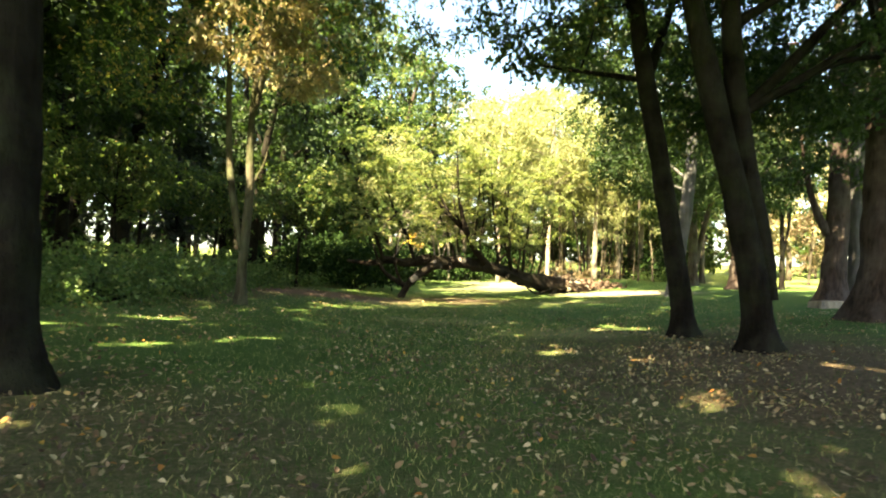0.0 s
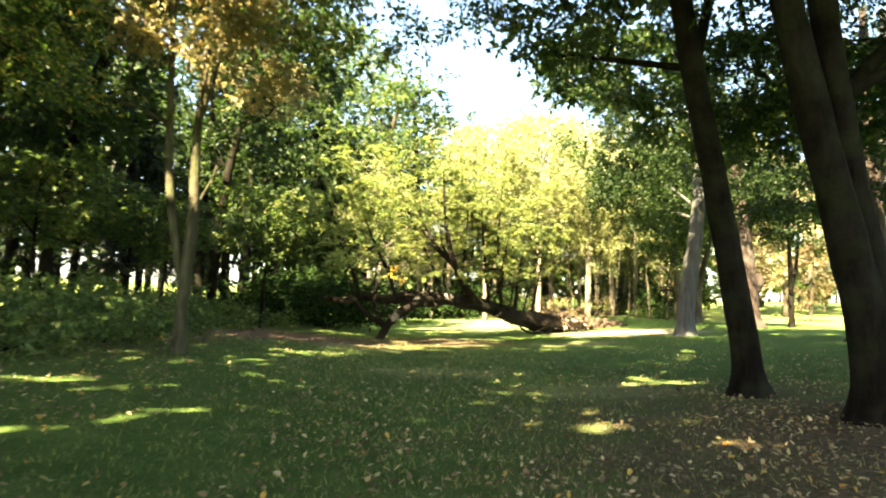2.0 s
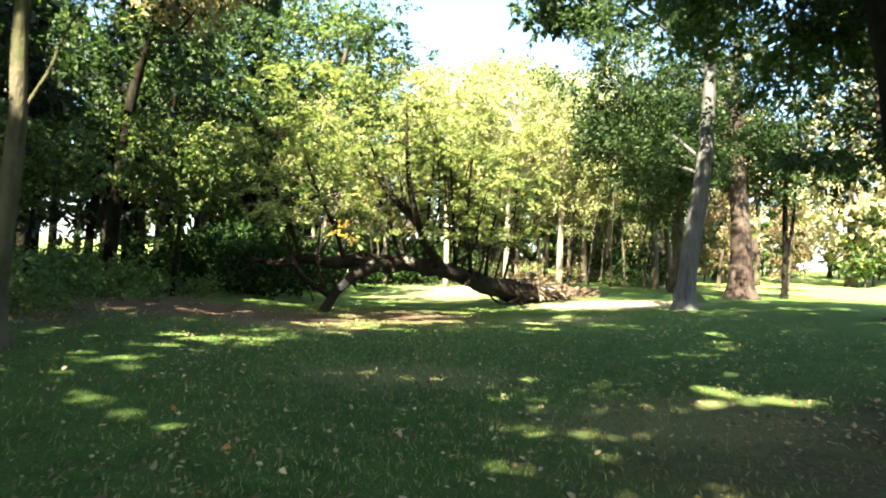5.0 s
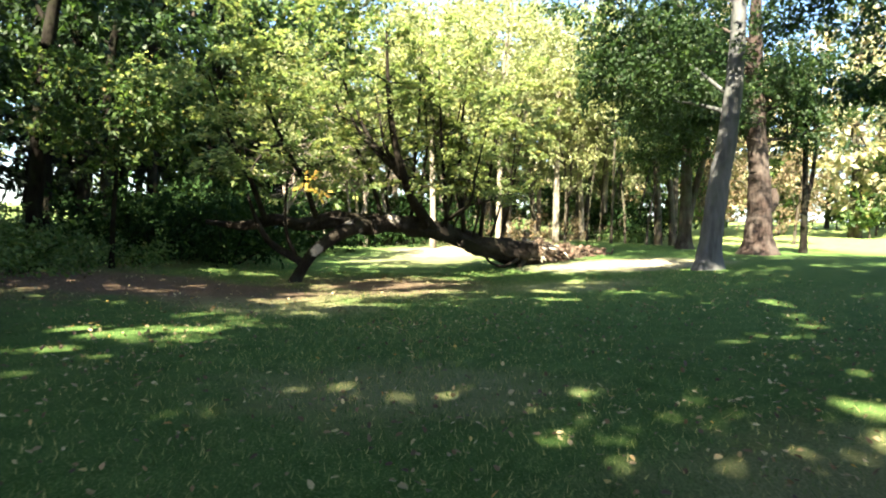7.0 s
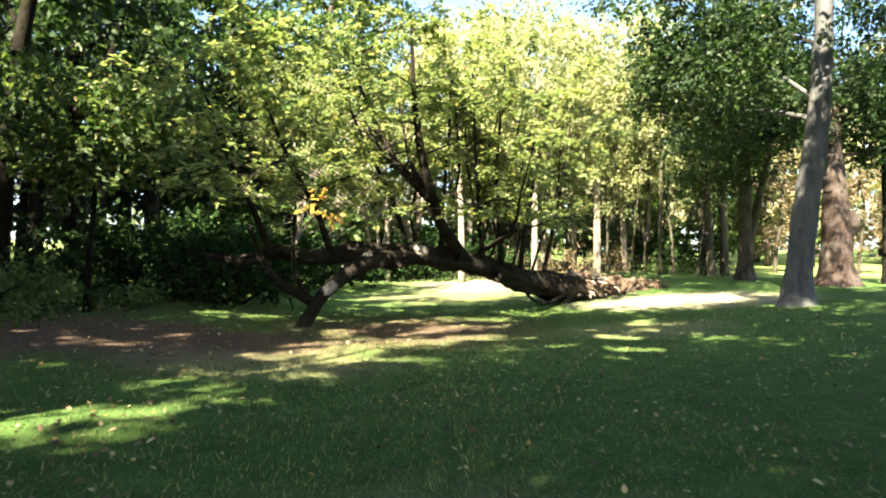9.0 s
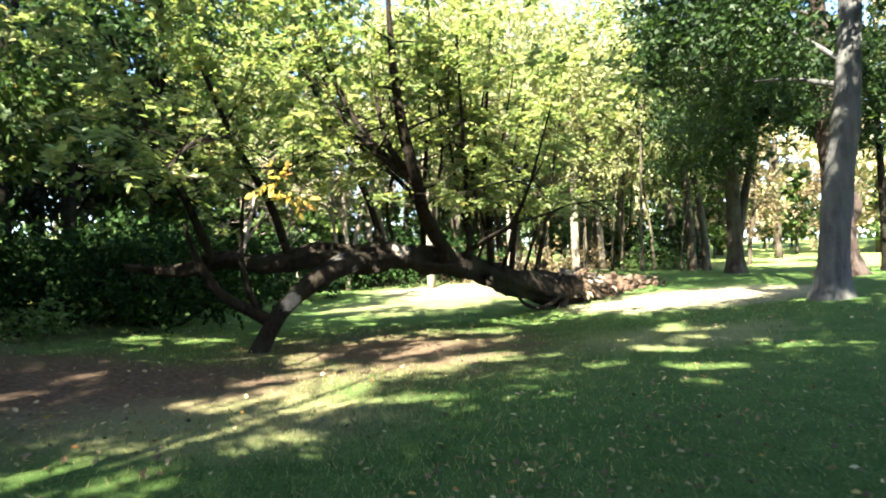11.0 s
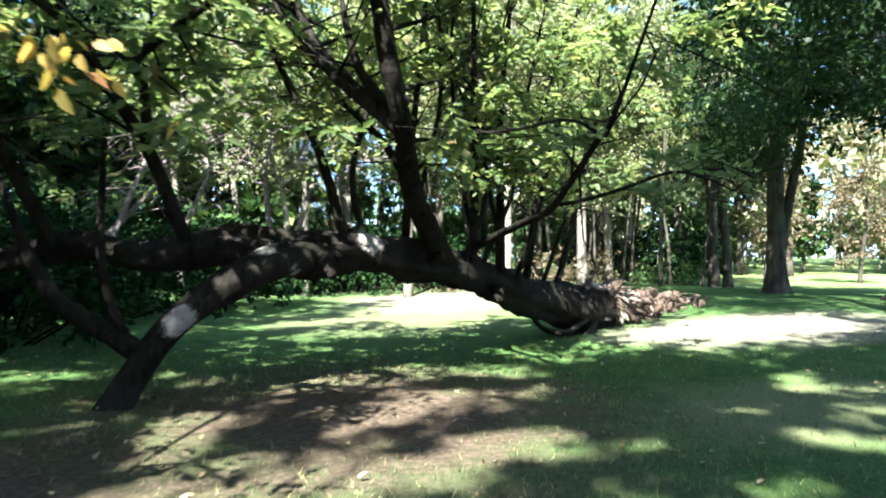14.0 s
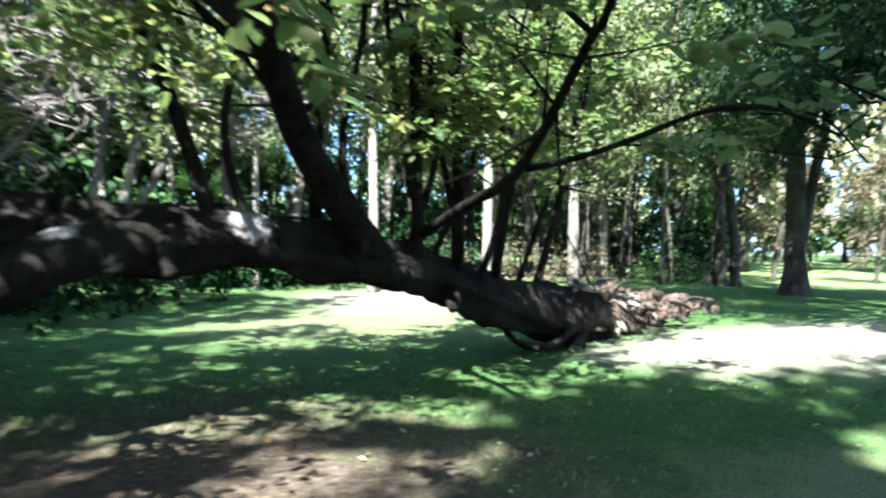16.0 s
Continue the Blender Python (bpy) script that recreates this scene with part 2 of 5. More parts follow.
M_WOOD_CUT = bark_material("bare_wood", (0.28, 0.23, 0.17), (0.55, 0.48, 0.38), 0.0, 0.7)
M_BARK_SLIM = bark_material("olive_bark", (0.020, 0.019, 0.011), (0.082, 0.074, 0.047), 0.35)
M_ROOT = bark_material("dry_roots", (0.03, 0.022, 0.016), (0.16, 0.118, 0.085), 0.0, 1.4)
M_CLOD = bark_material("root_earth", (0.035, 0.022, 0.016), (0.14, 0.092, 0.066), 0.0, 1.5)
M_TWIG = bark_material("dead_twigs", (0.12, 0.095, 0.08), (0.36, 0.30, 0.26), 0.0, 2.0)


# ---- mesh helpers ----
def ss(t):
    t = min(max(t, 0.0), 1.0)
    return t * t * (3 - 2 * t)


def ground(x, y):
    z = 0.85 * (1 - math.exp(-(x / 12) ** 2)) if x > 0 else 0.5 * (1 - math.exp(-(x / 5.5) ** 2))
    z *= ss((y + 6) / 16)
    z += 0.9 * ss((y - 30) / 25) * (1 - 0.8 * ss((x - 10) / 10))
    z += 2.5 * ss((math.hypot(x, y - 20) - 35) / 60)
    return z


class Soup:
    """Vertices and faces of one mesh."""

    def __init__(self):
        self.v, self.f = [], []

    def tube(self, pts, radii, sides=8, rough=0.0, lobes=0.0, seed=0):
        pts = [Vector(p) for p in pts]
        base = len(self.v)
        side = None
        for i, (p, r) in enumerate(zip(pts, radii)):
            d = (pts[min(i + 1, len(pts) - 1)] - pts[max(i - 1, 0)]).normalized()
            if side is None:
                side = d.orthogonal()
            side = (side - d * side.dot(d)).normalized()
            up = d.cross(side)
            for k in range(sides):
                a = 2 * math.pi * k / sides
                q = r
                if rough:
                    q *= 1 + rough * noise.noise((math.cos(a) * 2.3 + seed, math.sin(a) * 2.3, p.length * 1.1 + seed)) + 0.45 * rough * noise.noise((math.cos(a) * 6 + seed, math.sin(a) * 6, p.length * 3.1))
                if lobes and i < 5:
                    q *= 1 + lobes * (1 - i / 5) ** 2 * (0.5 + 0.5 * math.cos(5 * a + seed + math.sin(2 * a + seed)))
                self.v.append(p + (side * math.cos(a) + up * math.sin(a)) * q)
        n = len(pts)
        for i in range(n - 1):
            for k in range(sides):
                a, b = base + i * sides + k, base + i * sides + (k + 1) % sides
                self.f.append((a, b, b + sides, a + sides))
        self.f.append(tuple(base + k for k in reversed(range(sides))))
        self.f.append(tuple(base + (n - 1) * sides + k for k in range(sides)))

    def mesh(self, name, mat, smooth=True):
        me = bpy.data.meshes.new(name)
        me.from_pydata([tuple(v) for v in self.v], [], self.f)
        me.materials.append(mat)
        if smooth:
            me.polygons.foreach_set("use_smooth", [True] * len(me.polygons))
        return me


def curve_points(ctrl, n):
    """n points of a smooth line through the control points (x, y, z, r): points and radii."""
    c = np.array(ctrl, float)
    if len(c) == 2:
        t = np.linspace(0, 1, n)[:, None]
        q = c[0] * (1 - t) + c[1] * t
        return q[:, :3], q[:, 3]
    p = np.vstack([2 * c[0] - c[1], c, 2 * c[-1] - c[-2]])
    out = []
    for u in np.linspace(0, len(c) - 1, n):
        i = min(int(u), len(c) - 2)
        t = u - i
        a, b, d, e = p[i], p[i + 1], p[i + 2], p[i + 3]
        out.append(0.5 * (2 * b + (d - a) * t + (2 * a - 5 * b + 4 * d - e) * t * t + (3 * b - a - 3 * d + e) * t ** 3))
    out = np.array(out)
    return out[:, :3], np.maximum(out[:, 3], 0.004)


def part(name, me, parent, label=""):
    ob = new(name, me)
    ob.parent = parent
    if label:
        ob["label"] = label
    return ob


def thing(name, place, label, category, group="", kind=""):
    ob = new(name)
    ob.empty_display_size = 0.2
    ob.location = place
    return tagged(ob, label, category, group, kind)


def quads(name, verts, mat):
    """One mesh of separate four-cornered leaves: verts is (n, 4, 3)."""
    n = len(verts)
    me = bpy.data.meshes.new(name)
    me.vertices.add(4 * n)
    me.vertices.foreach_set("co", verts.astype(np.float32).ravel())
    me.loops.add(4 * n)
    me.loops.foreach_set("vertex_index", np.arange(4 * n, dtype=np.int32))
    me.polygons.add(n)
    me.polygons.foreach_set("loop_start", np.arange(0, 4 * n, 4, dtype=np.int32))
    me.update(calc_edges=True)
    me.materials.append(mat)
    return me


def unit(a):
    return a / np.maximum(np.linalg.norm(a, axis=-1, keepdims=True), 1e-9)


def leaf_quads(rng, centre, along, size, width=0.5, droop=0.0, flat=0.5):
    """Leaves at the places centre, roughly pointing along, size long."""
    n = len(centre)
    d = unit(along + rng.normal(0, 0.6, (n, 3)) + np.array([0, 0, -droop]))
    up = unit(rng.normal(0, 1, (n, 3)) * (1 - flat) + np.array([0, 0, 1.0]) * flat)
    s = unit(np.cross(d, up))
    nrm = np.cross(s, d)
    ln = size * rng.uniform(0.6, 1.25, (n, 1))
    w = ln * width * rng.uniform(0.8, 1.2, (n, 1))
    fold = w * rng.uniform(0.05, 0.35, (n, 1))
    v = np.empty((n, 4, 3))
    v[:, 0] = centre
    v[:, 1] = centre + d * ln * 0.45 + s * w * 0.5 + nrm * fold
    v[:, 2] = centre + d * ln
    v[:, 3] = centre + d * ln * 0.45 - s * w * 0.5 + nrm * fold
    return v


def ovate(v):
    """Six-cornered leaves, folded along the midrib, from four-cornered ones: (2n, 4, 3), two halves a leaf."""
    b, l, t, r = v[:, 0], v[:, 1], v[:, 2], v[:, 3]
    l2, r2 = 0.36 * b + 0.64 * t + (l - (0.55 * b + 0.45 * t)) * 0.72, 0.36 * b + 0.64 * t + (r - (0.55 * b + 0.45 * t)) * 0.72
    l1, r1 = 0.78 * b + 0.22 * t + (l - (0.55 * b + 0.45 * t)) * 0.85, 0.78 * b + 0.22 * t + (r - (0.55 * b + 0.45 * t)) * 0.85
    return np.stack([b, l1, l2, t, r2, r1], 1)


def leaf_mesh(name, v6, mat):
    n = len(v6)
    me = bpy.data.meshes.new(name)
    me.vertices.add(6 * n)
    me.vertices.foreach_set("co", v6.astype(np.float32).ravel())
    idx = (np.arange(n)[:, None] * 6 + np.array([0, 1, 2, 3, 0, 3, 4, 5])[None]).astype(np.int32).ravel()
    me.loops.add(8 * n)
    me.loops.foreach_set("vertex_index", idx)
    me.polygons.add(2 * n)
    me.polygons.foreach_set("loop_start", np.arange(0, 8 * n, 4, dtype=np.int32))
    me.update(calc_edges=True)
    me.materials.append(mat)
    return me


def clump_leaves(rng, clumps, spread, twigs, per, size, width=0.55, droop=0.3, twig=0.5, flat=0.5):
    """Leaves set along short twigs that fan out round each clump."""
    c = np.repeat(np.array(clumps, float), twigs, 0)
    n = len(c)
    out = unit(rng.normal(0, 1, (n, 3)) * np.array([1, 1, 0.6]))
    start = c + out * np.abs(rng.normal(0, 0.55, (n, 1))) * np.array(spread)
    d = unit(out + rng.normal(0, 0.45, (n, 3)) + np.array([0, 0, -droop * 0.6]))
    t = (np.arange(per) + 0.5) / per
    ln = twig * rng.uniform(0.6, 1.4, (n, 1, 1))
    p = start[:, None] + d[:, None] * t[None, :, None] * ln + rng.normal(0, 0.08 * twig, (n, per, 3))
    a = np.repeat(d[:, None], per, 1).reshape(-1, 3)
    return leaf_quads(rng, p.reshape(-1, 3), a, size, width, droop, flat)


def sprays(rng, centres, reach, twigs, per, size):
    """Flat sprays: each centre carries a fan of twigs with leaves on both sides, lying in one tilted layer."""
    c = np.array(centres, float)
    n = len(c)
    a0 = rng.uniform(0, 6.28, (n, 1))
    a = a0 + rng.uniform(-1.3, 1.3, (n, twigs))
    tilt = rng.normal(-0.12, 0.22, (n, 1))
    d = np.stack([np.cos(a), np.sin(a), tilt + rng.normal(0, 0.12, (n, twigs))], 2)
    side = np.stack([-np.sin(a), np.cos(a), rng.normal(0, 0.15, (n, twigs))], 2)
    t = (np.arange(per) + 0.6) / per
    ln = reach * rng.uniform(0.7, 1.7, (n, twigs, 1, 1))
    p = c[:, None, None] + d[:, :, None] * (t[None, None, :, None] - 0.35) * ln + rng.normal(0, 0.03, (n, twigs, per, 3))
    p[..., 2] -= 0.28 * reach * t ** 2
    w = np.where(np.arange(per) % 2, 1.0, -1.0)[None, None, :, None]
    along = d[:, :, None] * 0.8 + side[:, :, None] * w
    return leaf_quads(rng, p.reshape(-1, 3), np.broadcast_to(along, p.shape).reshape(-1, 3) * 1.6, size, 0.6, 0.35, 0.72)


# gaps in the leaf roof, named by the patch of lawn that the sun reaches through them: x0, y0, x1, y1, radius
GAPS = [(-7.4, 9.8, -5.9, 10.6, 0.32), (-6.4, 12.2, -5.4, 12.8, 0.28), (-4.8, 8.7, -4.4, 9.0, 0.22), (-4.9, 16.1, -3.9, 17.6, 0.25),
        (-4.2, 20.6, -2.6, 21.3, 0.38), (-2.6, 21.3, -1.5, 23.0, 0.34), (-1.5, 23.4, -0.7, 26.2, 0.5), (-0.9, 26.6, 1.75, 27.8, 0.38),
        (-1.2, 28.0, -1.2, 29.4, 0.35)]
GAPS += [(1.5, 31.5, 2.5, 32.3, 0.35), (0.6, 29.2, 1.7, 30.2, 0.32), (3.0, 31.2, 3.4, 31.3, 0.3),
        (2.7, 27.4, 3.0, 27.6, 0.3), (-0.9, 38.1, 3.0, 40.0, 0.45), (3.4, 40.4, 6.4, 43.2, 1.5), (0.0, 36.3, 2.0, 37.0, 0.4),
        (8.4, 34.8, 10.8, 34.2, 0.9), (8.0, 33.0, 8.6, 33.2, 0.5), (5.9, 29.2, 6.2, 29.6, 0.35), (5.2, 27.8, 5.6, 28.0, 0.3),
        (2.8, 6.6, 3.0, 6.9, 0.25), (0.2, 17.4, 0.7, 17.6, 0.22), (-0.8, 17.8, -0.4, 18.0, 0.22)]
GAPS += [(-4.9, 15.9, -4.5, 16.3, 0.22), (-4.6, 17.5, -3.8, 18.1, 0.28), (-3.0, 19.9, -2.3, 20.8, 0.3), (3.8, 15.7, 4.8, 15.5, 0.26), (2.9, 15.1, 3.2, 14.9, 0.16),
        (1.9, 11.2, 2.2, 11.3, 0.18), (3.8, 12.7, 4.0, 12.7, 0.16), (0.4, 18.9, 0.8, 19.0, 0.14), (1.3, 18.5, 1.7, 18.5, 0.10), (-2.4, 16.8, -2.1, 17.0, 0.16),
        (-1.6, 16.9, -1.3, 16.7, 0.15), (3.0, 15.4, 3.5, 15.4, 0.2), (1.7, 10.8, 2.2, 11.1, 0.2), (2.8, 7.6, 3.4, 7.2, 0.3), (3.3, 9.5, 4.1, 9.7, 0.22), (5.9, 9.5, 6.2, 9.2, 0.26)]
GAPS += [(4.4, 28.4, 6.7, 28.8, 0.28), (7.2, 21.6, 6.9, 20.4, 0.28), (5.6, 20.1, 6.1, 19.9, 0.22), (2.5, 27.6, 3.2, 27.4, 0.26), (3.0, 26.3, 3.4, 26.3, 0.24), (4.4, 27.3, 4.8, 26.9, 0.26), (0.1, 25.1, 0.6, 25.0, 0.22),
        (4.1, 25.5, 4.6, 25.3, 0.24), (3.5, 24.6, 3.6, 24.5, 0.2), (1.7, 25.8, 2.7, 25.9, 0.12), (1.3, 28.2, 2.3, 28.1, 0.22), (-3.0, 22.4, -1.7, 23.7, 0.55), (-2.4, 24.9, -1.5, 25.9, 0.32), (-1.9, 26.5, -0.7, 27.8, 0.22), (-1.9, 24.2, -0.6, 25.0, 0.36), (-0.2, 27.2, 0.4, 27.7, 0.2), (1.5, 32.6, 2.9, 31.7, 0.45), (-0.1, 36.2, 2.6, 36.9, 0.45), (6.8, 32.5, 6.9, 32.2, 0.25), (12.6, 33.7, 12.9, 34.8, 0.3)]
gap_rng = np.random.default_rng(61)
GAPS += [(x, y, x + e, y + 0.6 * e, r) for x, y, e, r in zip(gap_rng.uniform(-8, 9, 150), gap_rng.uniform(1.5, 14, 150), gap_rng.uniform(0, 0.35, 150), gap_rng.uniform(0.06, 0.15, 150))]
GAPS += [(x, y, x, y, r) for x, y, r in zip(gap_rng.uniform(-6, 3, 190), gap_rng.uniform(1.5, 9, 190), gap_rng.uniform(0.05, 0.13, 190))]
GAPS += [(x, y, x + 0.2, y + 0.1, r) for x, y, r in zip(gap_rng.uniform(1.4, 4.3, 40), gap_rng.uniform(5, 13, 40), gap_rng.uniform(0.06, 0.15, 40))]
GAPS += [(x, y, x + e, y + 0.3 * e, r) for x, y, e, r in zip(gap_rng.uniform(-7, 8, 90), gap_rng.uniform(9, 26, 90), gap_rng.uniform(0, 0.7, 90), gap_rng.uniform(0.06, 0.13, 90))]
GAPS = [g for g in GAPS if not (4.3 < g[0] < 8.7 and 11.5 < g[1] < 19) and math.hypot(g[0] + 0.6, g[1] - 5.7) > 1.5 and not (-3.3 < g[0] < -1.0 and 17.9 < g[1] < 19.6)]
GAPS += [(3.9, 8.7, 4.2, 8.5, 0.17), (3.2, 10.0, 4.2, 10.3, 0.2), (3.4, 12.2, 4.0, 12.6, 0.15), (-4.2, 16.1, -3.7, 17.2, 0.24), (3.9, 15.6, 5.2, 15.8, 0.25), (3.3, 10.1, 3.4, 9.7, 0.26),
         (0.9, 14.5, 1.2, 14.2, 0.18), (7.5, 14.9, 8.1, 15.0, 0.22), (-3.2, 14.9, -2.4, 14.3, 0.2), (4.2, 16.5, 4.3, 15.8, 0.24), (3.3, 16.4, 3.6, 16.2, 0.2), (-2.2, 15.3, -2.0, 15.3, 0.16)]
GAPS += [(-4.3, 19.0, -3.9, 19.3, 0.22), (-3.7, 20.2, -3.4, 20.9, 0.22), (8.2, 23.7, 8.3, 22.2, 0.24), (9.4, 27.2, 9.9, 26.9, 0.2), (6.7, 23.6, 7.0, 23.5, 0.16),
         (-3.1, 23.7, -2.7, 23.9, 0.2), (3.8, 25.8, 4.0, 25.8, 0.17), (-0.6, 24.2, -0.2, 24.2, 0.2), (-0.4, 27.3, 0.1, 27.2, 0.2), (1.9, 26.3, 2.2, 26.0, 0.16), (2.0, 23.5, 2.1, 23.5, 0.14), (-0.8, 33.4, 2.2, 34.6, 0.34), (6.2, 29.3, 6.7, 28.7, 0.24)]
GAPS = np.array(GAPS)
OPEN = np.where(GAPS[:, 4] > 0.34, 1.0, np.where(GAPS[:, 4] > 0.16, gap_rng.uniform(0.75, 1.0, len(GAPS)), gap_rng.uniform(0.35, 0.8, len(GAPS))))      # how far each gap is free of leaves


def through_gaps(p):
    """True for the leaves at p (world) that stay, False where the leaf roof is open."""
    d = np.array(sun_dir)
    g = p[:, :2] - d[:2] / d[2] * (p[:, 2:3] - 0.35)
    w = np.sin(g[:, :1] * 3.1 + 1.7 * np.sin(g[:, 1:] * 2.3)) * 0.14 + np.sin(g[:, 1:] * 5.7 + g[:, :1] * 4.1) * 0.10
    keep = np.ones(len(p), bool)
    luck = np.random.default_rng(len(p))
    chance, stray = luck.uniform(0.75, 1.55, (len(p), 1)), luck.uniform(0, 1, (len(p), 1))
    for i in range(0, len(p), 20000):
        q = g[i:i + 20000, None]
        a, b = GAPS[None, :, 0:2], GAPS[None, :, 2:4]
        ab = b - a
        t = np.clip(((q - a) * ab).sum(2) / np.maximum((ab * ab).sum(2), 1e-6), 0, 1)[..., None]
        far = np.linalg.norm(q - a - t * ab, axis=2)
        edge = far / (GAPS[None, :, 4] * (1 + 1.6 * w[i:i + 20000]))
        keep[i:i + 20000] = ((edge > chance[i:i + 20000]) | (stray[i:i + 20000] > OPEN[None])).all(1)
    return keep


def tree(kind, place, trunks, crown, bark, leaf, label, group="", limbs=6, seed=1, flare=1.0, sides=16, far=False):
    """A tree. trunks: control lines (dx, dy, z, r) from its foot. crown: list of (cx, cy, cz, rx, ry, rz, clumps, twigs, leaves, leaf size, and a leaf material of its own or none)."""
    rng = np.random.default_rng(seed)
    x, y = place
    top = thing(kind, (x, y, ground(x, y)), label, "tree", group)
    spine = []
    for k, line in enumerate(trunks):
        ctrl = [list(q) for q in line]
        s = Soup()
        if k == 0:
            r0 = ctrl[0][3]
            ctrl[0][2] = -0.25
            pts, rad = curve_points(ctrl, 10 if far else 26)
            for i in range(len(pts)):
                rad[i] *= 1 + 0.42 * flare * math.exp(-max(pts[i][2], 0) / (0.75 * r0 + 0.04))
            s.tube(pts, rad, 7 if far else sides, 0.04 if far else 0.14, 0.0 if far else 0.35 * flare, seed)
        else:
            pts, rad = curve_points(ctrl, 10 if far else 18)
            s.tube(pts, rad, 6 if far else max(8, sides - 4), 0.10, 0, seed + k)
        part("trunk" if k == 0 else "stem", s.mesh("trunk", bark), top)
        spine += [(Vector(p), r) for p, r in zip(pts, rad)]
    if not crown:
        return top
    leaves, clumps = {}, []
    for cx, cy, cz, rx, ry, rz, n, tw, per, size, *own in crown:
        u = unit(rng.normal(0, 1, (n, 3))) * rng.uniform(0.25, 1.0, (n, 1)) ** 0.5
        c = np.array([cx, cy, cz]) + u * np.array([rx, ry, rz])
        sp = (0.42 if far else 0.36) * (rx * ry * rz / max(n, 1)) ** (1 / 3) + 0.22
        leaves.setdefault(own[0] if own else leaf, []).append(clump_leaves(rng, c, (sp * 1.3, sp * 1.3, sp * 0.75), tw, per, size, twig=sp * 0.9))
        clumps += [Vector(q) for q in c]
    hi = [q for q in spine if q[0].z > 0.36 * max(p.z for p, _ in spine)] or spine
    order = list(range(len(clumps)))
    rng.shuffle(order)
    main = order[:limbs]
    for i in main:
        c = clumps[i]
        b, r = min(hi, key=lambda q: (q[0] - c).length + 0.9 * max(0, q[0].z - c.z + 0.6 * (q[0].xy - c.xy).length) + rng.uniform(0, 0.6))
        mid = b.lerp(c, 0.5) + Vector(rng.normal(0, 0.12, 3)) * (c - b).length + Vector((0, 0, 0.12 * (c - b).length))
        rr = min(r * 0.6, 0.02 + 0.018 * (c - b).length)
        pts, rad = curve_points([(*b, rr), (*mid, rr * 0.62), (*c, rr * 0.25)], 5 if far else 9)
        s = Soup()
        s.tube(pts, rad, 4 if far else 6)
        here = [(Vector(p), r2) for p, r2 in zip(pts, rad)]
        near = [j for j in order[limbs:] if (clumps[j] - c).length < 2.8][: 2 if far else 5]
        for j in near:
            c2 = clumps[j]
            b2, r2 = min(here[1:], key=lambda q: (q[0] - c2).length)
            p2, rad2 = curve_points([(*b2, r2 * 0.6), (*(b2.lerp(c2, 0.5) + Vector(rng.normal(0, 0.1, 3))), r2 * 0.4), (*c2, r2 * 0.15 + 0.003)], 5)
            s.tube(p2, rad2, 4)
        part("limb", s.mesh("limb", bark), top)
    for mat, some in leaves.items():
        lv = np.concatenate(some)
        if mat is leaf:
            lv = lv[through_gaps(lv.mean(1) + np.array(top.location))]
        part("foliage", quads("foliage", lv, mat), top, "amber autumn leaves" if mat is not leaf else "")
    return top


# ---- ground ----
def build_ground():
    def axis(lo, hi, fine_lo, fine_hi, step):
        a = list(np.arange(fine_lo, fine_hi, step))
        d, v = step, fine_hi
        while v < hi:
            a.append(v)
            d *= 1.16
            v += d
        a.append(hi)
        d, v, b = step, fine_lo, []
        while v > lo:
            d *= 1.16
            v -= d
            b.append(max(v, lo))
        return sorted(set(b)) + a
    xs, ys = axis(-900, 900, -14, 22, 0.3), axis(-900, 1200, -4, 50, 0.3)
    v = []
    for y in ys:
        for x in xs:
            h = 0.035 * noise.noise((x * 0.8, y * 0.8, 0)) + 0.012 * noise.noise((x * 2.7, y * 2.7, 3))
            v.append((x, y, ground(x, y) + h))
    nx = len(xs)
    f = [(j * nx + i, j * nx + i + 1, (j + 1) * nx + i + 1, (j + 1) * nx + i) for j in range(len(ys) - 1) for i in range(nx - 1)]
    me = bpy.data.meshes.new("ground")
    me.from_pydata(v, [], f)
    me.polygons.foreach_set("use_smooth", [True] * len(f))
    me.materials.append(M_GROUND)
    tagged(new("ground", me), "shaded park lawn with bare brown earth and sandy patches", "ground", kind="structure")


build_ground()


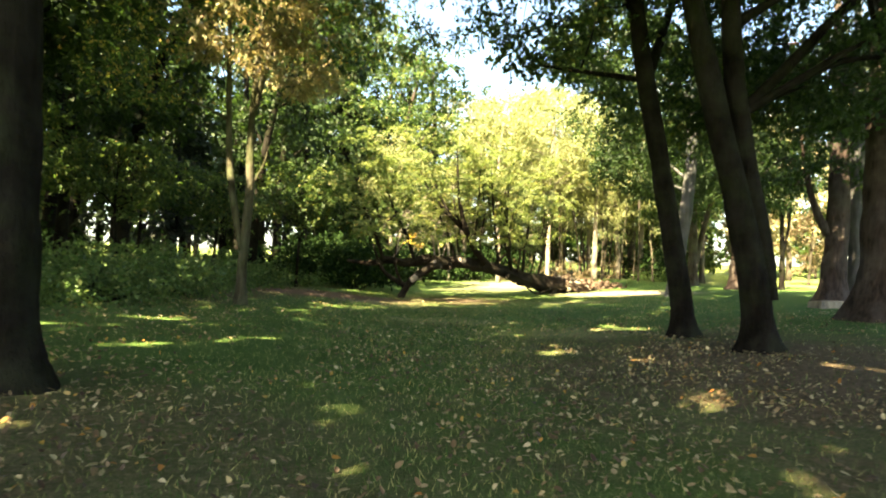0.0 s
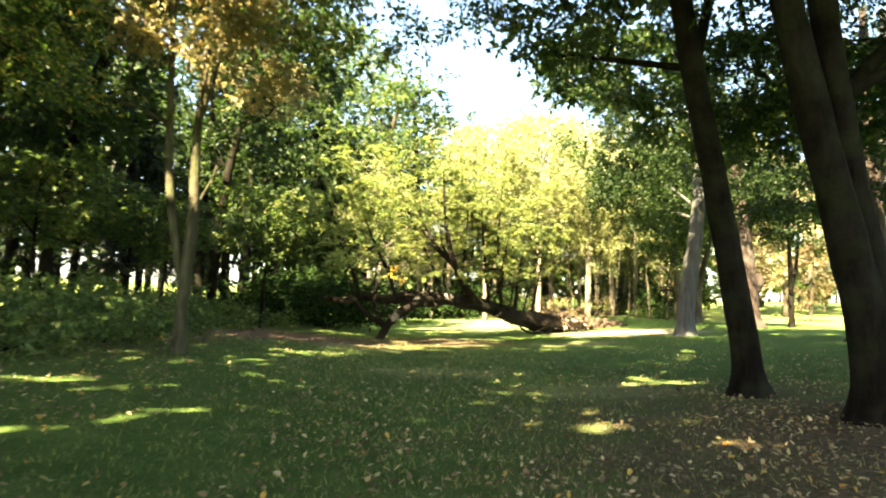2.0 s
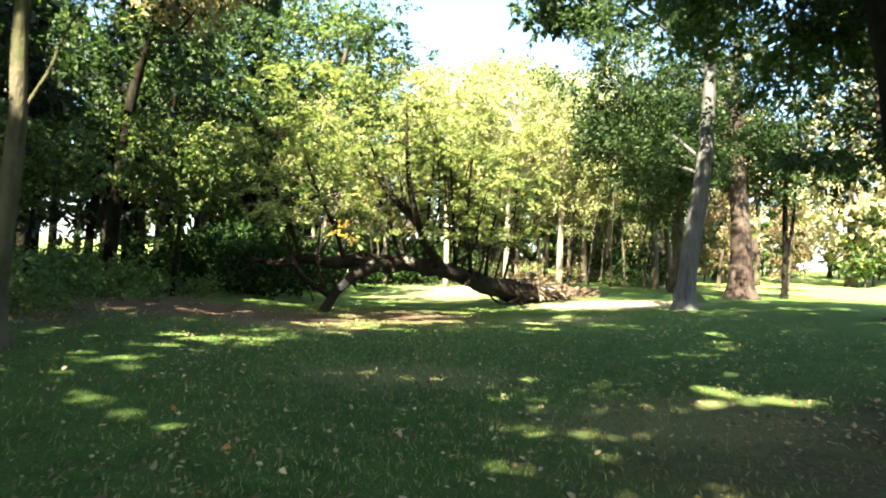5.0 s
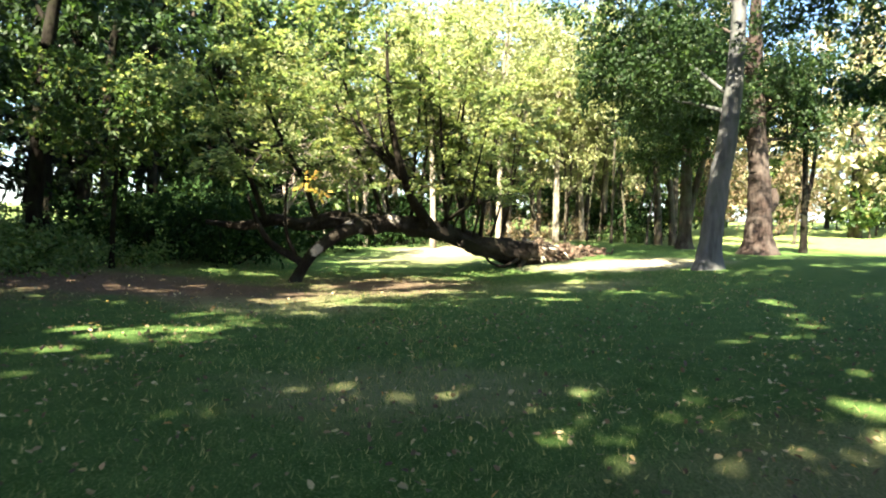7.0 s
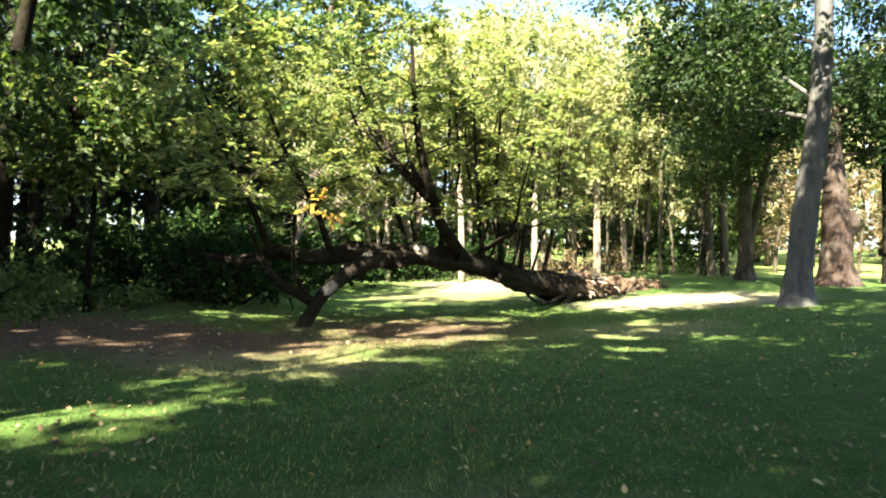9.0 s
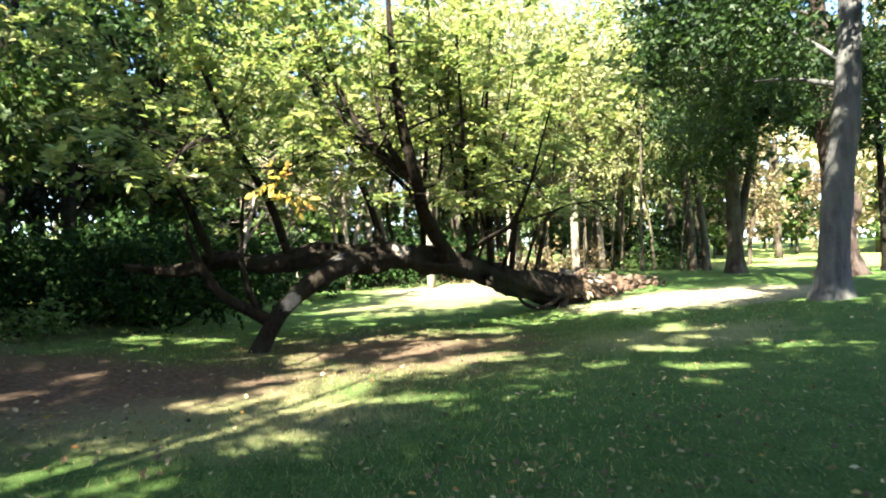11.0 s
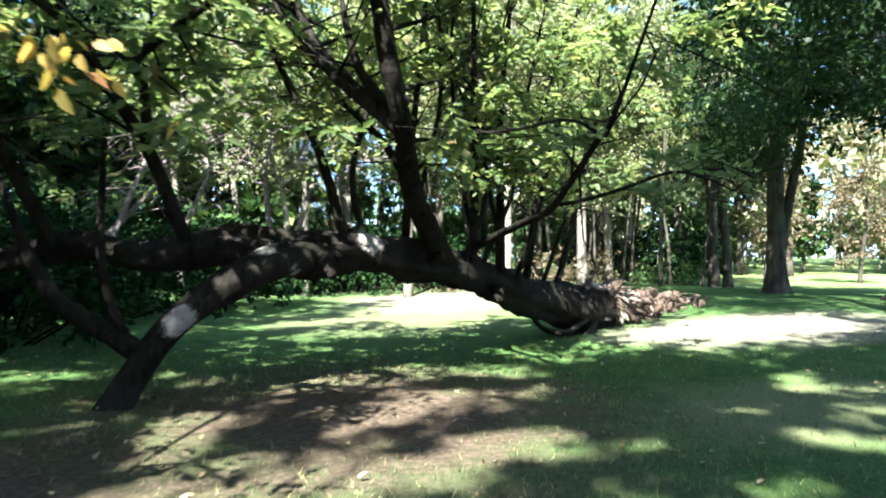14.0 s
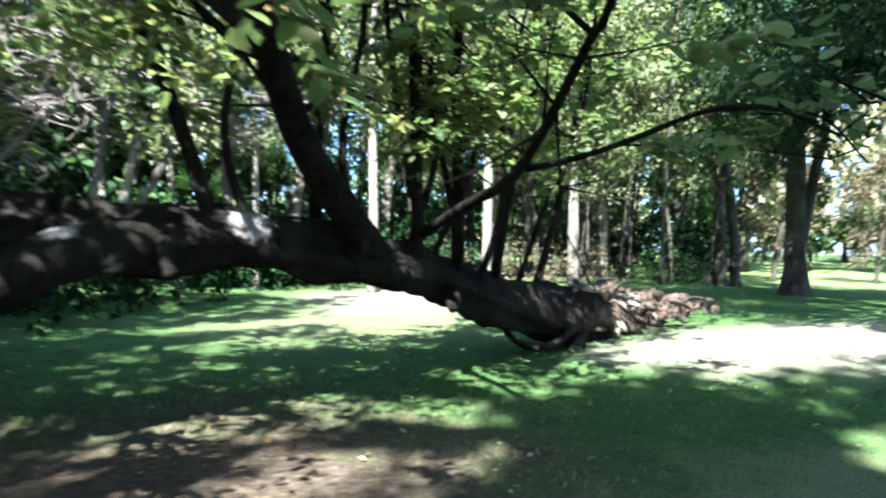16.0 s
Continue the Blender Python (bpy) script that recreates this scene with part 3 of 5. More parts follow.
# ---- fallen tree with its shoots ----
def fallen_tree():
    rng = np.random.default_rng(5)
    top = thing("fallen_tree", (5.4, 35.2, ground(5.4, 35.2)), "fallen living tree, arching dark trunk propped on a limb, leafy shoots", "tree")
    off = Vector(top.location)

    def add(name, ctrl, n, sides, rough, mat, label=""):
        pts, rad = curve_points(ctrl, n)
        s = Soup()
        s.tube([Vector(p) - off for p in pts], rad, sides, rough, 0, rng.uniform(0, 50))
        return part(name, s.mesh(name, mat), top, label)

    log = [(6.95, 36.15, 0.72, 0.34), (6.78, 36.02, 0.74, 0.47), (6.4, 35.8, 0.77, 0.50), (5.5, 35.3, 0.86, 0.46), (4.2, 34.4, 1.13, 0.37),
           (2.8, 33.3, 1.56, 0.31), (1.2, 32.0, 1.81, 0.29), (0.0, 31.4, 1.80, 0.29), (-0.9, 31.5, 1.86, 0.26), (-1.8, 31.2, 1.72, 0.20), (-2.7, 31.6, 1.84, 0.17), (-3.6, 31.5, 1.66, 0.13), (-4.8, 32.2, 1.75, 0.07)]
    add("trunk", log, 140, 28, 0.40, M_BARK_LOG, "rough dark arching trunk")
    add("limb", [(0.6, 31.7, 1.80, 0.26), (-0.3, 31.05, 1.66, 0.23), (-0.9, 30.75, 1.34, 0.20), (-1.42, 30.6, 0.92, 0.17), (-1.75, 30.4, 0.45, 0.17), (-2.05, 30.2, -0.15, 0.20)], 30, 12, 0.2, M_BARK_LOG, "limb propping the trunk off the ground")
    add("limb", [(-1.66, 30.45, 0.55, 0.14), (-2.1, 30.7, 0.80, 0.125), (-2.7, 30.9, 1.15, 0.11), (-3.1, 31.0, 1.75, 0.08), (-3.4, 31.0, 2.6, 0.03)], 16, 8, 0.2, M_BARK_LOG)
    add("limb", [(-1.9, 30.6, 0.70, 0.07), (-2.2, 30.8, 1.3, 0.06), (-2.3, 30.9, 2.0, 0.05), (-2.2, 30.6, 3.2, 0.03)], 14, 7, 0.2, M_BARK_LOG)
    add("limb", [(5.9, 35.0, 0.60, 0.07), (5.4, 34.85, 0.34, 0.06), (4.95, 34.8, 0.38, 0.05), (4.6, 34.7, 0.64, 0.045), (4.5, 34.55, 0.95, 0.04)], 18, 7, 0.2, M_BARK_LOG)
    add("limb", [(6.2, 35.4, 0.55, 0.16), (6.0, 35.1, 0.25, 0.13), (5.9, 35.0, -0.05, 0.12)], 8, 8, 0.25, M_BARK_LOG)
    add("root", [(6.26, 36.05, 1.33, 0.03), (6.55, 35.95, 1.27, 0.06), (6.76, 35.85, 1.04, 0.065), (6.87, 35.8, 0.83, 0.05), (6.98, 35.75, 0.6, 0.02)], 18, 9, 0.5, M_WOOD_CUT, "bare pale root bent over the torn end")
    for x, y, z, dx, dy, dz, r in ((0.3, 31.2, 1.75, 0.1, -0.35, -0.25, 0.09), (3.4, 33.3, 1.2, -0.1, -0.4, -0.1, 0.10), (2.0, 32.3, 1.7, 0.1, -0.35, 0.1, 0.10), (6.6, 35.6, 0.95, 0.1, -0.3, 0.2, 0.12)):
        add("stub", [(x - dx * 0.5, y - dy * 0.5, z - dz * 0.5, r * 1.3), (x + dx * 0.3, y + dy * 0.3, z + dz * 0.3, r), (x + dx, y + dy, z + dz, r * 0.7)], 7, 9, 0.3, M_BARK_LOG)
    # roots at the torn end
    o = Vector((0.82, 0.57, 0)).normalized()
    side = Vector((-o.y, o.x, 0))
    for i in range(190):
        a = rng.uniform(-0.5, math.pi + 0.5)
        e = side * math.cos(a) + Vector((0, 0, 1)) * math.sin(a)
        u = rng.uniform(0.3, 1.0) ** 0.8
        s0 = Vector((6.9, 36.15, 0.62)) + o * (3.9 * u - 0.4) + e * rng.uniform(0.15, 0.5) * (1.15 - 0.6 * u)
        ln = rng.uniform(0.2, 0.8) * (1.1 - 0.5 * u)
        q = s0 + (o * rng.uniform(-0.4, 0.8) + e * rng.uniform(0.1, 0.9) + Vector(rng.normal(0, 0.35, 3))) * ln
        q2 = q + (o * rng.uniform(-0.2, 1.0) + Vector(rng.normal(0, 0.6, 3)) - Vector((0, 0, 0.25))) * ln
        for w in (s0, q, q2):
            w.z = min(max(w.z, ground(w.x, w.y) + 0.03), 1.5 - 0.65 * u)
        r = 0.008 + 0.034 * rng.uniform(0, 1) ** 3
        add("root", [(*s0, r), (*q, r * 0.75), (*q2, r * 0.3)], 8, 5, 0.6, M_ROOT if i % 3 else M_CLOD, "dry torn root")
    add("heartwood", [(6.3, 35.7, 0.76, 0.40), (6.9, 36.1, 0.70, 0.42), (7.6, 36.6, 0.60, 0.37), (8.4, 37.15, 0.56, 0.31), (9.3, 37.8, 0.52, 0.22), (10.2, 38.4, 0.44, 0.06)], 40, 20, 1.6, M_ROOT, "torn brown core of the broken trunk")
    for i in range(150):
        u, a = rng.uniform(0, 1) ** 1.3, rng.uniform(-0.3, 2.3)
        e = side * -math.cos(a) + Vector((0, 0, 1)) * math.sin(a)
        fall = -(side * math.sin(a) + Vector((0, 0, 1)) * math.cos(a))
        s0 = Vector((6.45, 35.8, 0.76 - 0.32 * u)) + o * 3.7 * u + e * (0.50 - 0.32 * u)
        d = (o * rng.uniform(0.15, 0.7) + fall * rng.uniform(0.1, 0.9) + e * rng.uniform(-0.05, 0.2)) * rng.uniform(0.25, 0.8) * (1.1 - 0.6 * u)
        q, q2 = s0 + d * 0.5 + e * rng.uniform(0, 0.08), s0 + d
        for w in (q, q2):
            w.z = max(w.z, ground(w.x, w.y) + 0.03)
        r = rng.uniform(0.012, 0.05)
        add("splinter", [(*s0, r * 0.5), (*q, r), (*q2, r * 0.2)], 7, 5, 0.6, (M_WOOD_CUT, M_ROOT, M_WOOD_CUT, M_CLOD, M_ROOT)[i % 5], "pale splinter of torn wood")
    for i in range(170):
        u = rng.uniform(0, 1)
        c0 = Vector((7.5, 36.5, 0.42)) + o * 4.0 * u + side * rng.normal(0, 0.38)
        c0.z = ground(c0.x, c0.y) + rng.uniform(0.0, 0.75 - 0.55 * u)
        r = 0.025 + 0.075 * rng.uniform(0, 1) ** 2
        d = Vector(rng.normal(0, 1.2, 3)) * r
        add("clod", [(*(c0 - d), r * 0.25), (*(c0 - d * 0.4), r), (*(c0 + d * 0.5), r * 0.7), (*(c0 + d), r * 0.2)], 9, 7, 1.9, M_CLOD, "clod of reddish earth among the roots")
    # standing stems that rise from the trunk
    tips = []

    def grow(ctrl, reach=1.0):
        stem = add("stem", ctrl, 22, 8, 0.12, M_BARK_LOG)
        pts, rad = curve_points(ctrl, 22)
        tips.extend([Vector(pts[-1]), Vector(pts[-4])])
        for i in range(8, 22, 2 if reach == 1.0 else 5):
            for _ in range(2 if reach == 1.0 else 1):
                d = Vector(unit(rng.normal(0, 1, 3) * np.array([1, 1, 0.5]) + np.array([0, 0, 0.45])))
                ln = rng.uniform(0.7, 1.8) * reach
                b = Vector(pts[i])
                e = b + d * ln
                twig = Soup()
                twig.tube([b - off, b.lerp(e, 0.5) + Vector(rng.normal(0, 0.08, 3)) - off, e - off], [max(rad[i] * 0.4, 0.008), 0.010, 0.004], 4)
                part("twig", twig.mesh("twig", M_BARK_LOG), stem)
                tips.extend([e, b.lerp(e, 0.55)])

    grow([(2.4, 32.9, 1.68, 0.17), (1.9, 31.9, 2.12, 0.17), (1.42, 30.9, 2.62, 0.15), (1.12, 29.9, 3.2, 0.125), (0.8, 29.3, 4.1, 0.11), (0.6, 29.0, 5.4, 0.07), (0.5, 28.7, 7.0, 0.03)])
    grow([(1.1, 29.9, 3.2, 0.11), (0.6, 30.2, 3.7, 0.09), (0.1, 30.6, 4.4, 0.07), (-0.5, 30.6, 5.6, 0.04), (-0.9, 30.4, 6.8, 0.02)])
    grow([(2.9, 33.0, 1.98, 0.07), (3.01, 31.3, 2.22, 0.055), (3.03, 30.2, 2.33, 0.048), (3.1, 29.8, 2.58, 0.042), (3.08, 29.4, 2.75, 0.038), (2.95, 28.6, 2.97, 0.03), (2.85, 28.2, 3.0, 0.025), (3.05, 27.6, 4.2, 0.012)])
    grow([(3.1, 30.0, 2.4, 0.03), (3.34, 29.8, 2.45, 0.028), (3.58, 29.4, 2.53, 0.025), (3.83, 28.8, 2.65, 0.02), (3.83, 28.3, 2.56, 0.014), (3.91, 28.0, 2.42, 0.007)], 0.4)
    grow([(2.9, 33.2, 1.6, 0.09), (2.7, 32.4, 2.8, 0.07), (2.45, 31.6, 4.2, 0.05), (2.2, 30.8, 6.6, 0.02)])
    grow([(3.6, 33.8, 1.4, 0.10), (3.4, 33.2, 2.7, 0.08), (3.2, 32.6, 4.3, 0.055), (3.3, 32.0, 7.2, 0.02)])
    grow([(4.3, 34.4, 1.3, 0.09), (4.3, 33.8, 2.6, 0.07), (4.5, 33.2, 4.4, 0.05), (4.8, 33.0, 6.6, 0.02)])
    grow([(0.6, 31.6, 2.0, 0.08), (0.2, 31.3, 3.2, 0.06), (-0.6, 31.0, 4.8, 0.04), (-1.4, 30.6, 6.6, 0.02)])
    grow([(-1.4, 31.2, 1.9, 0.09), (-1.7, 30.4, 2.9, 0.075), (-2.2, 29.4, 3.9, 0.055), (-2.6, 28.4, 5.0, 0.03)])
    grow([(-2.9, 31.3, 1.8, 0.09), (-3.2, 30.4, 2.9, 0.07), (-3.7, 29.6, 4.2, 0.05), (-4.1, 29.0, 5.6, 0.025)])
    grow([(-1.7, 30.4, 2.9, 0.06), (-1.5, 29.2, 3.3, 0.05), (-1.3, 28.0, 3.2, 0.04), (-0.6, 27.0, 3.35, 0.025)])
    grow([(-2.2, 29.4, 3.9, 0.05), (-2.2, 28.0, 3.7, 0.04), (-2.4, 26.6, 3.3, 0.03), (-2.5, 25.6, 2.8, 0.02)])
    grow([(5.2, 35.0, 1.2, 0.08), (5.4, 34.6, 2.6, 0.06), (5.7, 34.4, 4.6, 0.04), (5.9, 34.2, 6.2, 0.02)])
    grow([(2.0, 32.6, 1.9, 0.055), (1.85, 32.2, 3.0, 0.045), (2.0, 31.8, 4.2, 0.035), (1.8, 31.4, 6.2, 0.015)])
    grow([(2.7, 33.0, 1.7, 0.05), (2.95, 32.6, 2.8, 0.042), (2.8, 32.2, 4.0, 0.032), (3.1, 31.9, 5.8, 0.014)])
    grow([(3.9, 33.9, 1.3, 0.055), (4.0, 33.2, 2.4, 0.045), (3.8, 32.6, 3.6, 0.034), (4.1, 32.0, 5.6, 0.014)])
    grow([(4.7, 34.6, 1.2, 0.05), (4.9, 34.0, 2.4, 0.04), (5.2, 33.4, 3.8, 0.03), (5.2, 33.0, 5.4, 0.012)])
    grow([(3.1, 33.4, 1.6, 0.05), (3.5, 32.9, 2.9, 0.04), (3.6, 32.5, 4.4, 0.03), (3.9, 32.1, 6.4, 0.012)])
    grow([(0.9, 31.8, 2.0, 0.05), (0.7, 31.6, 2.9, 0.042), (0.9, 31.2, 4.2, 0.032), (0.6, 31.0, 6.0, 0.014)])
    grow([(1.42, 30.9, 2.62, 0.06), (1.0, 31.0, 3.3, 0.05), (0.2, 31.3, 4.1, 0.035), (-0.6, 31.4, 4.9, 0.02)])
    grow([(1.6, 32.4, 2.0, 0.07), (1.6, 32.0, 3.4, 0.055), (1.7, 31.6, 5.2, 0.035), (1.7, 31.2, 7.4, 0.015)])
    grow([(2.95, 28.6, 2.97, 0.02), (2.4, 28.2, 3.0, 0.015), (1.6, 27.9, 2.78, 0.01), (0.7, 27.8, 2.75, 0.005)], 0.3)
    grow([(3.83, 28.8, 2.65, 0.015), (4.6, 28.5, 2.7, 0.012), (4.2, 28.0, 2.55, 0.009), (3.6, 27.7, 2.6, 0.005)], 0.3)
    grow([(3.83, 28.3, 2.56, 0.010), (4.13, 28.2, 2.5, 0.008), (4.33, 28.1, 2.25, 0.005)], 0.3)
    grow([(1.14, 30.0, 3.2, 0.1), (0.77, 30.1, 3.5, 0.085), (0.56, 30.2, 3.68, 0.07), (0.05, 30.4, 4.22, 0.055), (-0.37, 30.6, 4.85, 0.035), (-0.78, 30.8, 5.88, 0.012)])
    grow([(1.03, 29.9, 3.4, 0.085), (0.81, 30.0, 3.63, 0.07), (0.61, 30.1, 3.98, 0.055), (0.48, 30.3, 4.56, 0.04), (0.34, 30.5, 5.53, 0.015)])
    grow([(2.95, 33.2, 2.03, 0.05), (2.69, 32.9, 2.74, 0.045), (2.35, 32.4, 4.13, 0.035), (2.21, 32.0, 5.06, 0.025), (2.18, 31.6, 6.2, 0.01)])
    grow([(3.44, 33.4, 2.05, 0.045), (3.12, 33.1, 3.11, 0.04), (2.54, 32.7, 4.47, 0.03), (2.05, 32.4, 5.68, 0.02), (1.74, 32.0, 6.6, 0.01)])
    add("limb", [(-2.5, 25.6, 2.80, 0.02), (-2.42, 25.75, 2.77, 0.03), (-2.1, 25.8, 2.75, 0.02)], 6, 6, 0.2, M_WOOD_CUT, "bare broken branch tip")
    c = [tuple(t) for t in tips if t.z > 2.3]
    # the crown's rounded bulk, with lobes at y 27-28 added to shade the trunk
    for cx, cy, cz, rx, ry, rz, n in ((-3.6, 29.3, 4.8, 2.7, 2.4, 2.0, 70), (-0.4, 29.6, 6.3, 2.9, 2.8, 2.4, 60), (2.2, 30.4, 5.6, 2.2, 2.8, 2.4, 44), (4.8, 31.8, 5.2, 2.0, 2.8, 2.2, 30), (-1.3, 28.0, 5.6, 2.6, 1.4, 1.0, 60), (-0.8, 33.4, 3.8, 2.4, 1.3, 1.4, 44), (-2.2, 27.2, 6.9, 2.4, 1.2, 0.9, 44), (3.6, 28.8, 4.6, 2.0, 1.8, 0.9, 16), (-3.0, 31.8, 4.4, 2.4, 1.5, 1.7, 30)):
        u = unit(rng.normal(0, 1, (n, 3))) * rng.uniform(0.3, 1, (n, 1)) ** 0.4
        c += [tuple(q) for q in np.array([cx, cy, cz]) + u * np.array([rx, ry, rz])]

    def leafy(q):
        low = 2.9 if q[0] > 2.3 and q[1] > 28.6 else 2.35
        if q[0] > -0.8 and q[1] < 30.2:
            low = 4.2 if noise.noise((q[0] * 1.9, q[1] * 1.9, 4.0)) < 0.22 else 2.5
        return q[2] > low and noise.noise((q[0] * 0.75, q[1] * 0.75, q[2] * 1.1)) > -0.16

    c = [q for q in c if leafy(q)]
    c += [(x, 27.8 + 0.3 * math.sin(5 * x), 2.66 + 0.16 * math.sin(7 * x)) for x in np.arange(0.3, 4.9, 0.95)]
    lv = sprays(rng, c, 0.55, 4, 13, 0.14)
    m = lv.mean(1)
    lv = lv[through_gaps(m) | (rng.uniform(0, 1, len(lv)) < 0.5)] - np.array(off)
    gold = clump_leaves(rng, [(-1.25, 25.35, 2.62), (-1.05, 25.3, 2.45)], (0.12, 0.12, 0.08), 6, 6, 0.095, 0.6, 0.5, 0.22, 0.5) - np.array(off)
    part("foliage", leaf_mesh("foliage", ovate(gold), M_LEAF_GOLD), top, "spray of yellow autumn leaves")
    part("foliage", leaf_mesh("foliage", ovate(lv), M_LEAF_FRESH), top, "dense yellow-green leaves of the shoots")
    return top


trunk_tree = fallen_tree()

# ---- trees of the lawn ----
# Far-set lobes above z 10 are added, mostly unseen, to shade the lawn.
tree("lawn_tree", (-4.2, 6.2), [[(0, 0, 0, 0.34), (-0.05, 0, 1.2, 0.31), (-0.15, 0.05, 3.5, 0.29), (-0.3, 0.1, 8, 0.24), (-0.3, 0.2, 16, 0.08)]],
     [(1.6, 0.8, 12.5, 5.4, 6.0, 4.0, 160, 15, 9, 0.28), (1.4, 6.6, 12.4, 4.2, 3.6, 2.2, 96, 14, 9, 0.27), (0.0, 3.4, 6.6, 2.6, 2.6, 1.3, 30, 20, 9, 0.13), (-3.5, 1.3, 13.0, 1.5, 1.3, 0.8, 30, 11, 9, 0.28)], M_BARK_SHADE, M_LEAF, "tall tree with a straight brown trunk on the lawn", "lawn trees", 9, 11)
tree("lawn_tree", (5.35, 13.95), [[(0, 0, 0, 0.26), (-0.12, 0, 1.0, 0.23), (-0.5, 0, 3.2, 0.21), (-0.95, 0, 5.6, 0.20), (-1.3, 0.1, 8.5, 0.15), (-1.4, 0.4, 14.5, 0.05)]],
     [(-0.4, 0.5, 9.6, 4.0, 4.4, 3.2, 74, 20, 9, 0.14), (-4.2, 0.8, 11.6, 4.4, 4.8, 2.2, 100, 14, 9, 0.28), (-0.4, 5.0, 12.0, 4.4, 4.2, 2.2, 80, 14, 9, 0.20), (1.6, 4.6, 6.9, 3.0, 2.6, 1.9, 70, 16, 9, 0.15), (-4.0, 2.6, 8.5, 2.3, 2.0, 1.2, 26, 14, 9, 0.14), (-2.9, 0.4, 6.9, 1.8, 1.6, 1.0, 24, 16, 9, 0.14), (0.5, 3.0, 14.6, 5.0, 5.0, 1.8, 80, 10, 8, 0.42), (-5.4, 3.6, 14.4, 2.9, 2.6, 1.2, 56, 11, 9, 0.30), (-6.9, 4.3, 13.8, 1.8, 1.8, 0.9, 40, 11, 9, 0.28), (-7.9, 3.6, 14.2, 3.0, 3.3, 1.2, 74, 11, 9, 0.30)], M_BARK_SHADE, M_LEAF, "slender leaning tree, trunk colour darkened as in shade", "lawn trees", 9, 14)
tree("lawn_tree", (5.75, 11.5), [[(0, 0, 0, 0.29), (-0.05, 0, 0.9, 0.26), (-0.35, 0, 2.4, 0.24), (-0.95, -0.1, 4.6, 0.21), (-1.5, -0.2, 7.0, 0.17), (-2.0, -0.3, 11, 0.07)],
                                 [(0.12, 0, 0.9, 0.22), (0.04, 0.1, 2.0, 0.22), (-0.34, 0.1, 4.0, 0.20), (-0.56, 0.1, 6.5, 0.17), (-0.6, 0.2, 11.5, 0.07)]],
     [(-0.8, -0.6, 9.2, 4.2, 4.4, 3.0, 74, 20, 9, 0.14), (-4.8, -1.0, 11.8, 4.6, 4.6, 2.2, 100, 14, 9, 0.28), (2.0, 1.2, 6.9, 3.2, 3.2, 2.4, 64, 18, 9, 0.15)], M_BARK_SHADE, M_LEAF_SHADE, "twin-stemmed leaning tree, mossy bark darkened as in shade", "lawn trees", 10, 13)
tree("lawn_tree", (11.4, 16.6), [[(0, 0, 0, 0.62), (0.05, 0, 1.5, 0.52), (0.1, 0, 4, 0.48), (0.15, 0, 8, 0.36), (0.2, 0, 13, 0.14)]],
     [(0.0, -0.5, 7.8, 4.6, 4.6, 3.6, 90, 16, 9, 0.18), (-2.4, 1.2, 6.4, 3.0, 2.6, 1.9, 56, 16, 9, 0.16), (-3.5, 5.8, 12.4, 2.6, 2.6, 1.4, 34, 12, 9, 0.20), (-0.5, 2.0, 14.4, 5.5, 5.5, 2.0, 90, 10, 8, 0.42)], M_BARK_RED, M_LEAF_SHADE, "stout tree with reddish furrowed bark and root flare", "lawn trees", 9, 15)
tree("lawn_tree", (15.3, 25.1), [[(0, 0, 0, 0.50), (0.05, 0, 1.2, 0.43), (0.2, 0, 3.5, 0.40), (0.2, 0, 7, 0.30), (0.1, 0, 12, 0.12)],
                                 [(-0.2, 0, 2.6, 0.16), (-0.7, 0, 3.6, 0.14), (-1.0, 0.2, 5.2, 0.09), (-1.2, 0.2, 7.0, 0.05)]],
     [(0, 0, 7.4, 4.4, 4.4, 3.6, 76, 16, 9, 0.19), (-2.4, -0.4, 4.8, 2.2, 2.0, 1.3, 18, 18, 9, 0.16)], M_BARK_RED, M_LEAF_SHADE, "old tree with furrowed bark and pale root flare", "lawn trees", 9, 16)
tree("lawn_tree", (16.5, 25.4), [[(0, 0, 0, 0.45), (0.05, 0, 1.2, 0.40), (0.0, 0, 3.5, 0.36), (-0.1, 0, 7, 0.28), (-0.1, 0, 12, 0.12)]],
     [(0.6, 0, 8.0, 4.0, 4.0, 3.6, 50, 20, 9, 0.17)], M_BARK_GREY, M_LEAF_SHADE, "grey-barked tree beside an old one", "lawn trees", 8, 17)
tree("lawn_tree", (11.25, 31.0), [[(0, 0, 0, 0.38), (0.05, -0.05, 1.0, 0.34), (0.2, -0.1, 2.6, 0.32), (0.45, -0.2, 4.6, 0.29), (0.6, -0.3, 7.5, 0.24), (0.6, -0.3, 13, 0.10)]],
     [(-0.6, 0.5, 9.6, 4.6, 4.6, 4.4, 90, 22, 9, 0.16), (-0.8, 2.6, 7.2, 3.2, 2.6, 2.2, 60, 16, 9, 0.18), (-2.3, 1.8, 12.6, 4.2, 4.2, 1.5, 80, 12, 8, 0.30)], M_BARK_GREY, M_LEAF_SHADE, "smooth grey trunk, sunlit in bands, on the lawn", "lawn trees", 6, 18, 0.7)
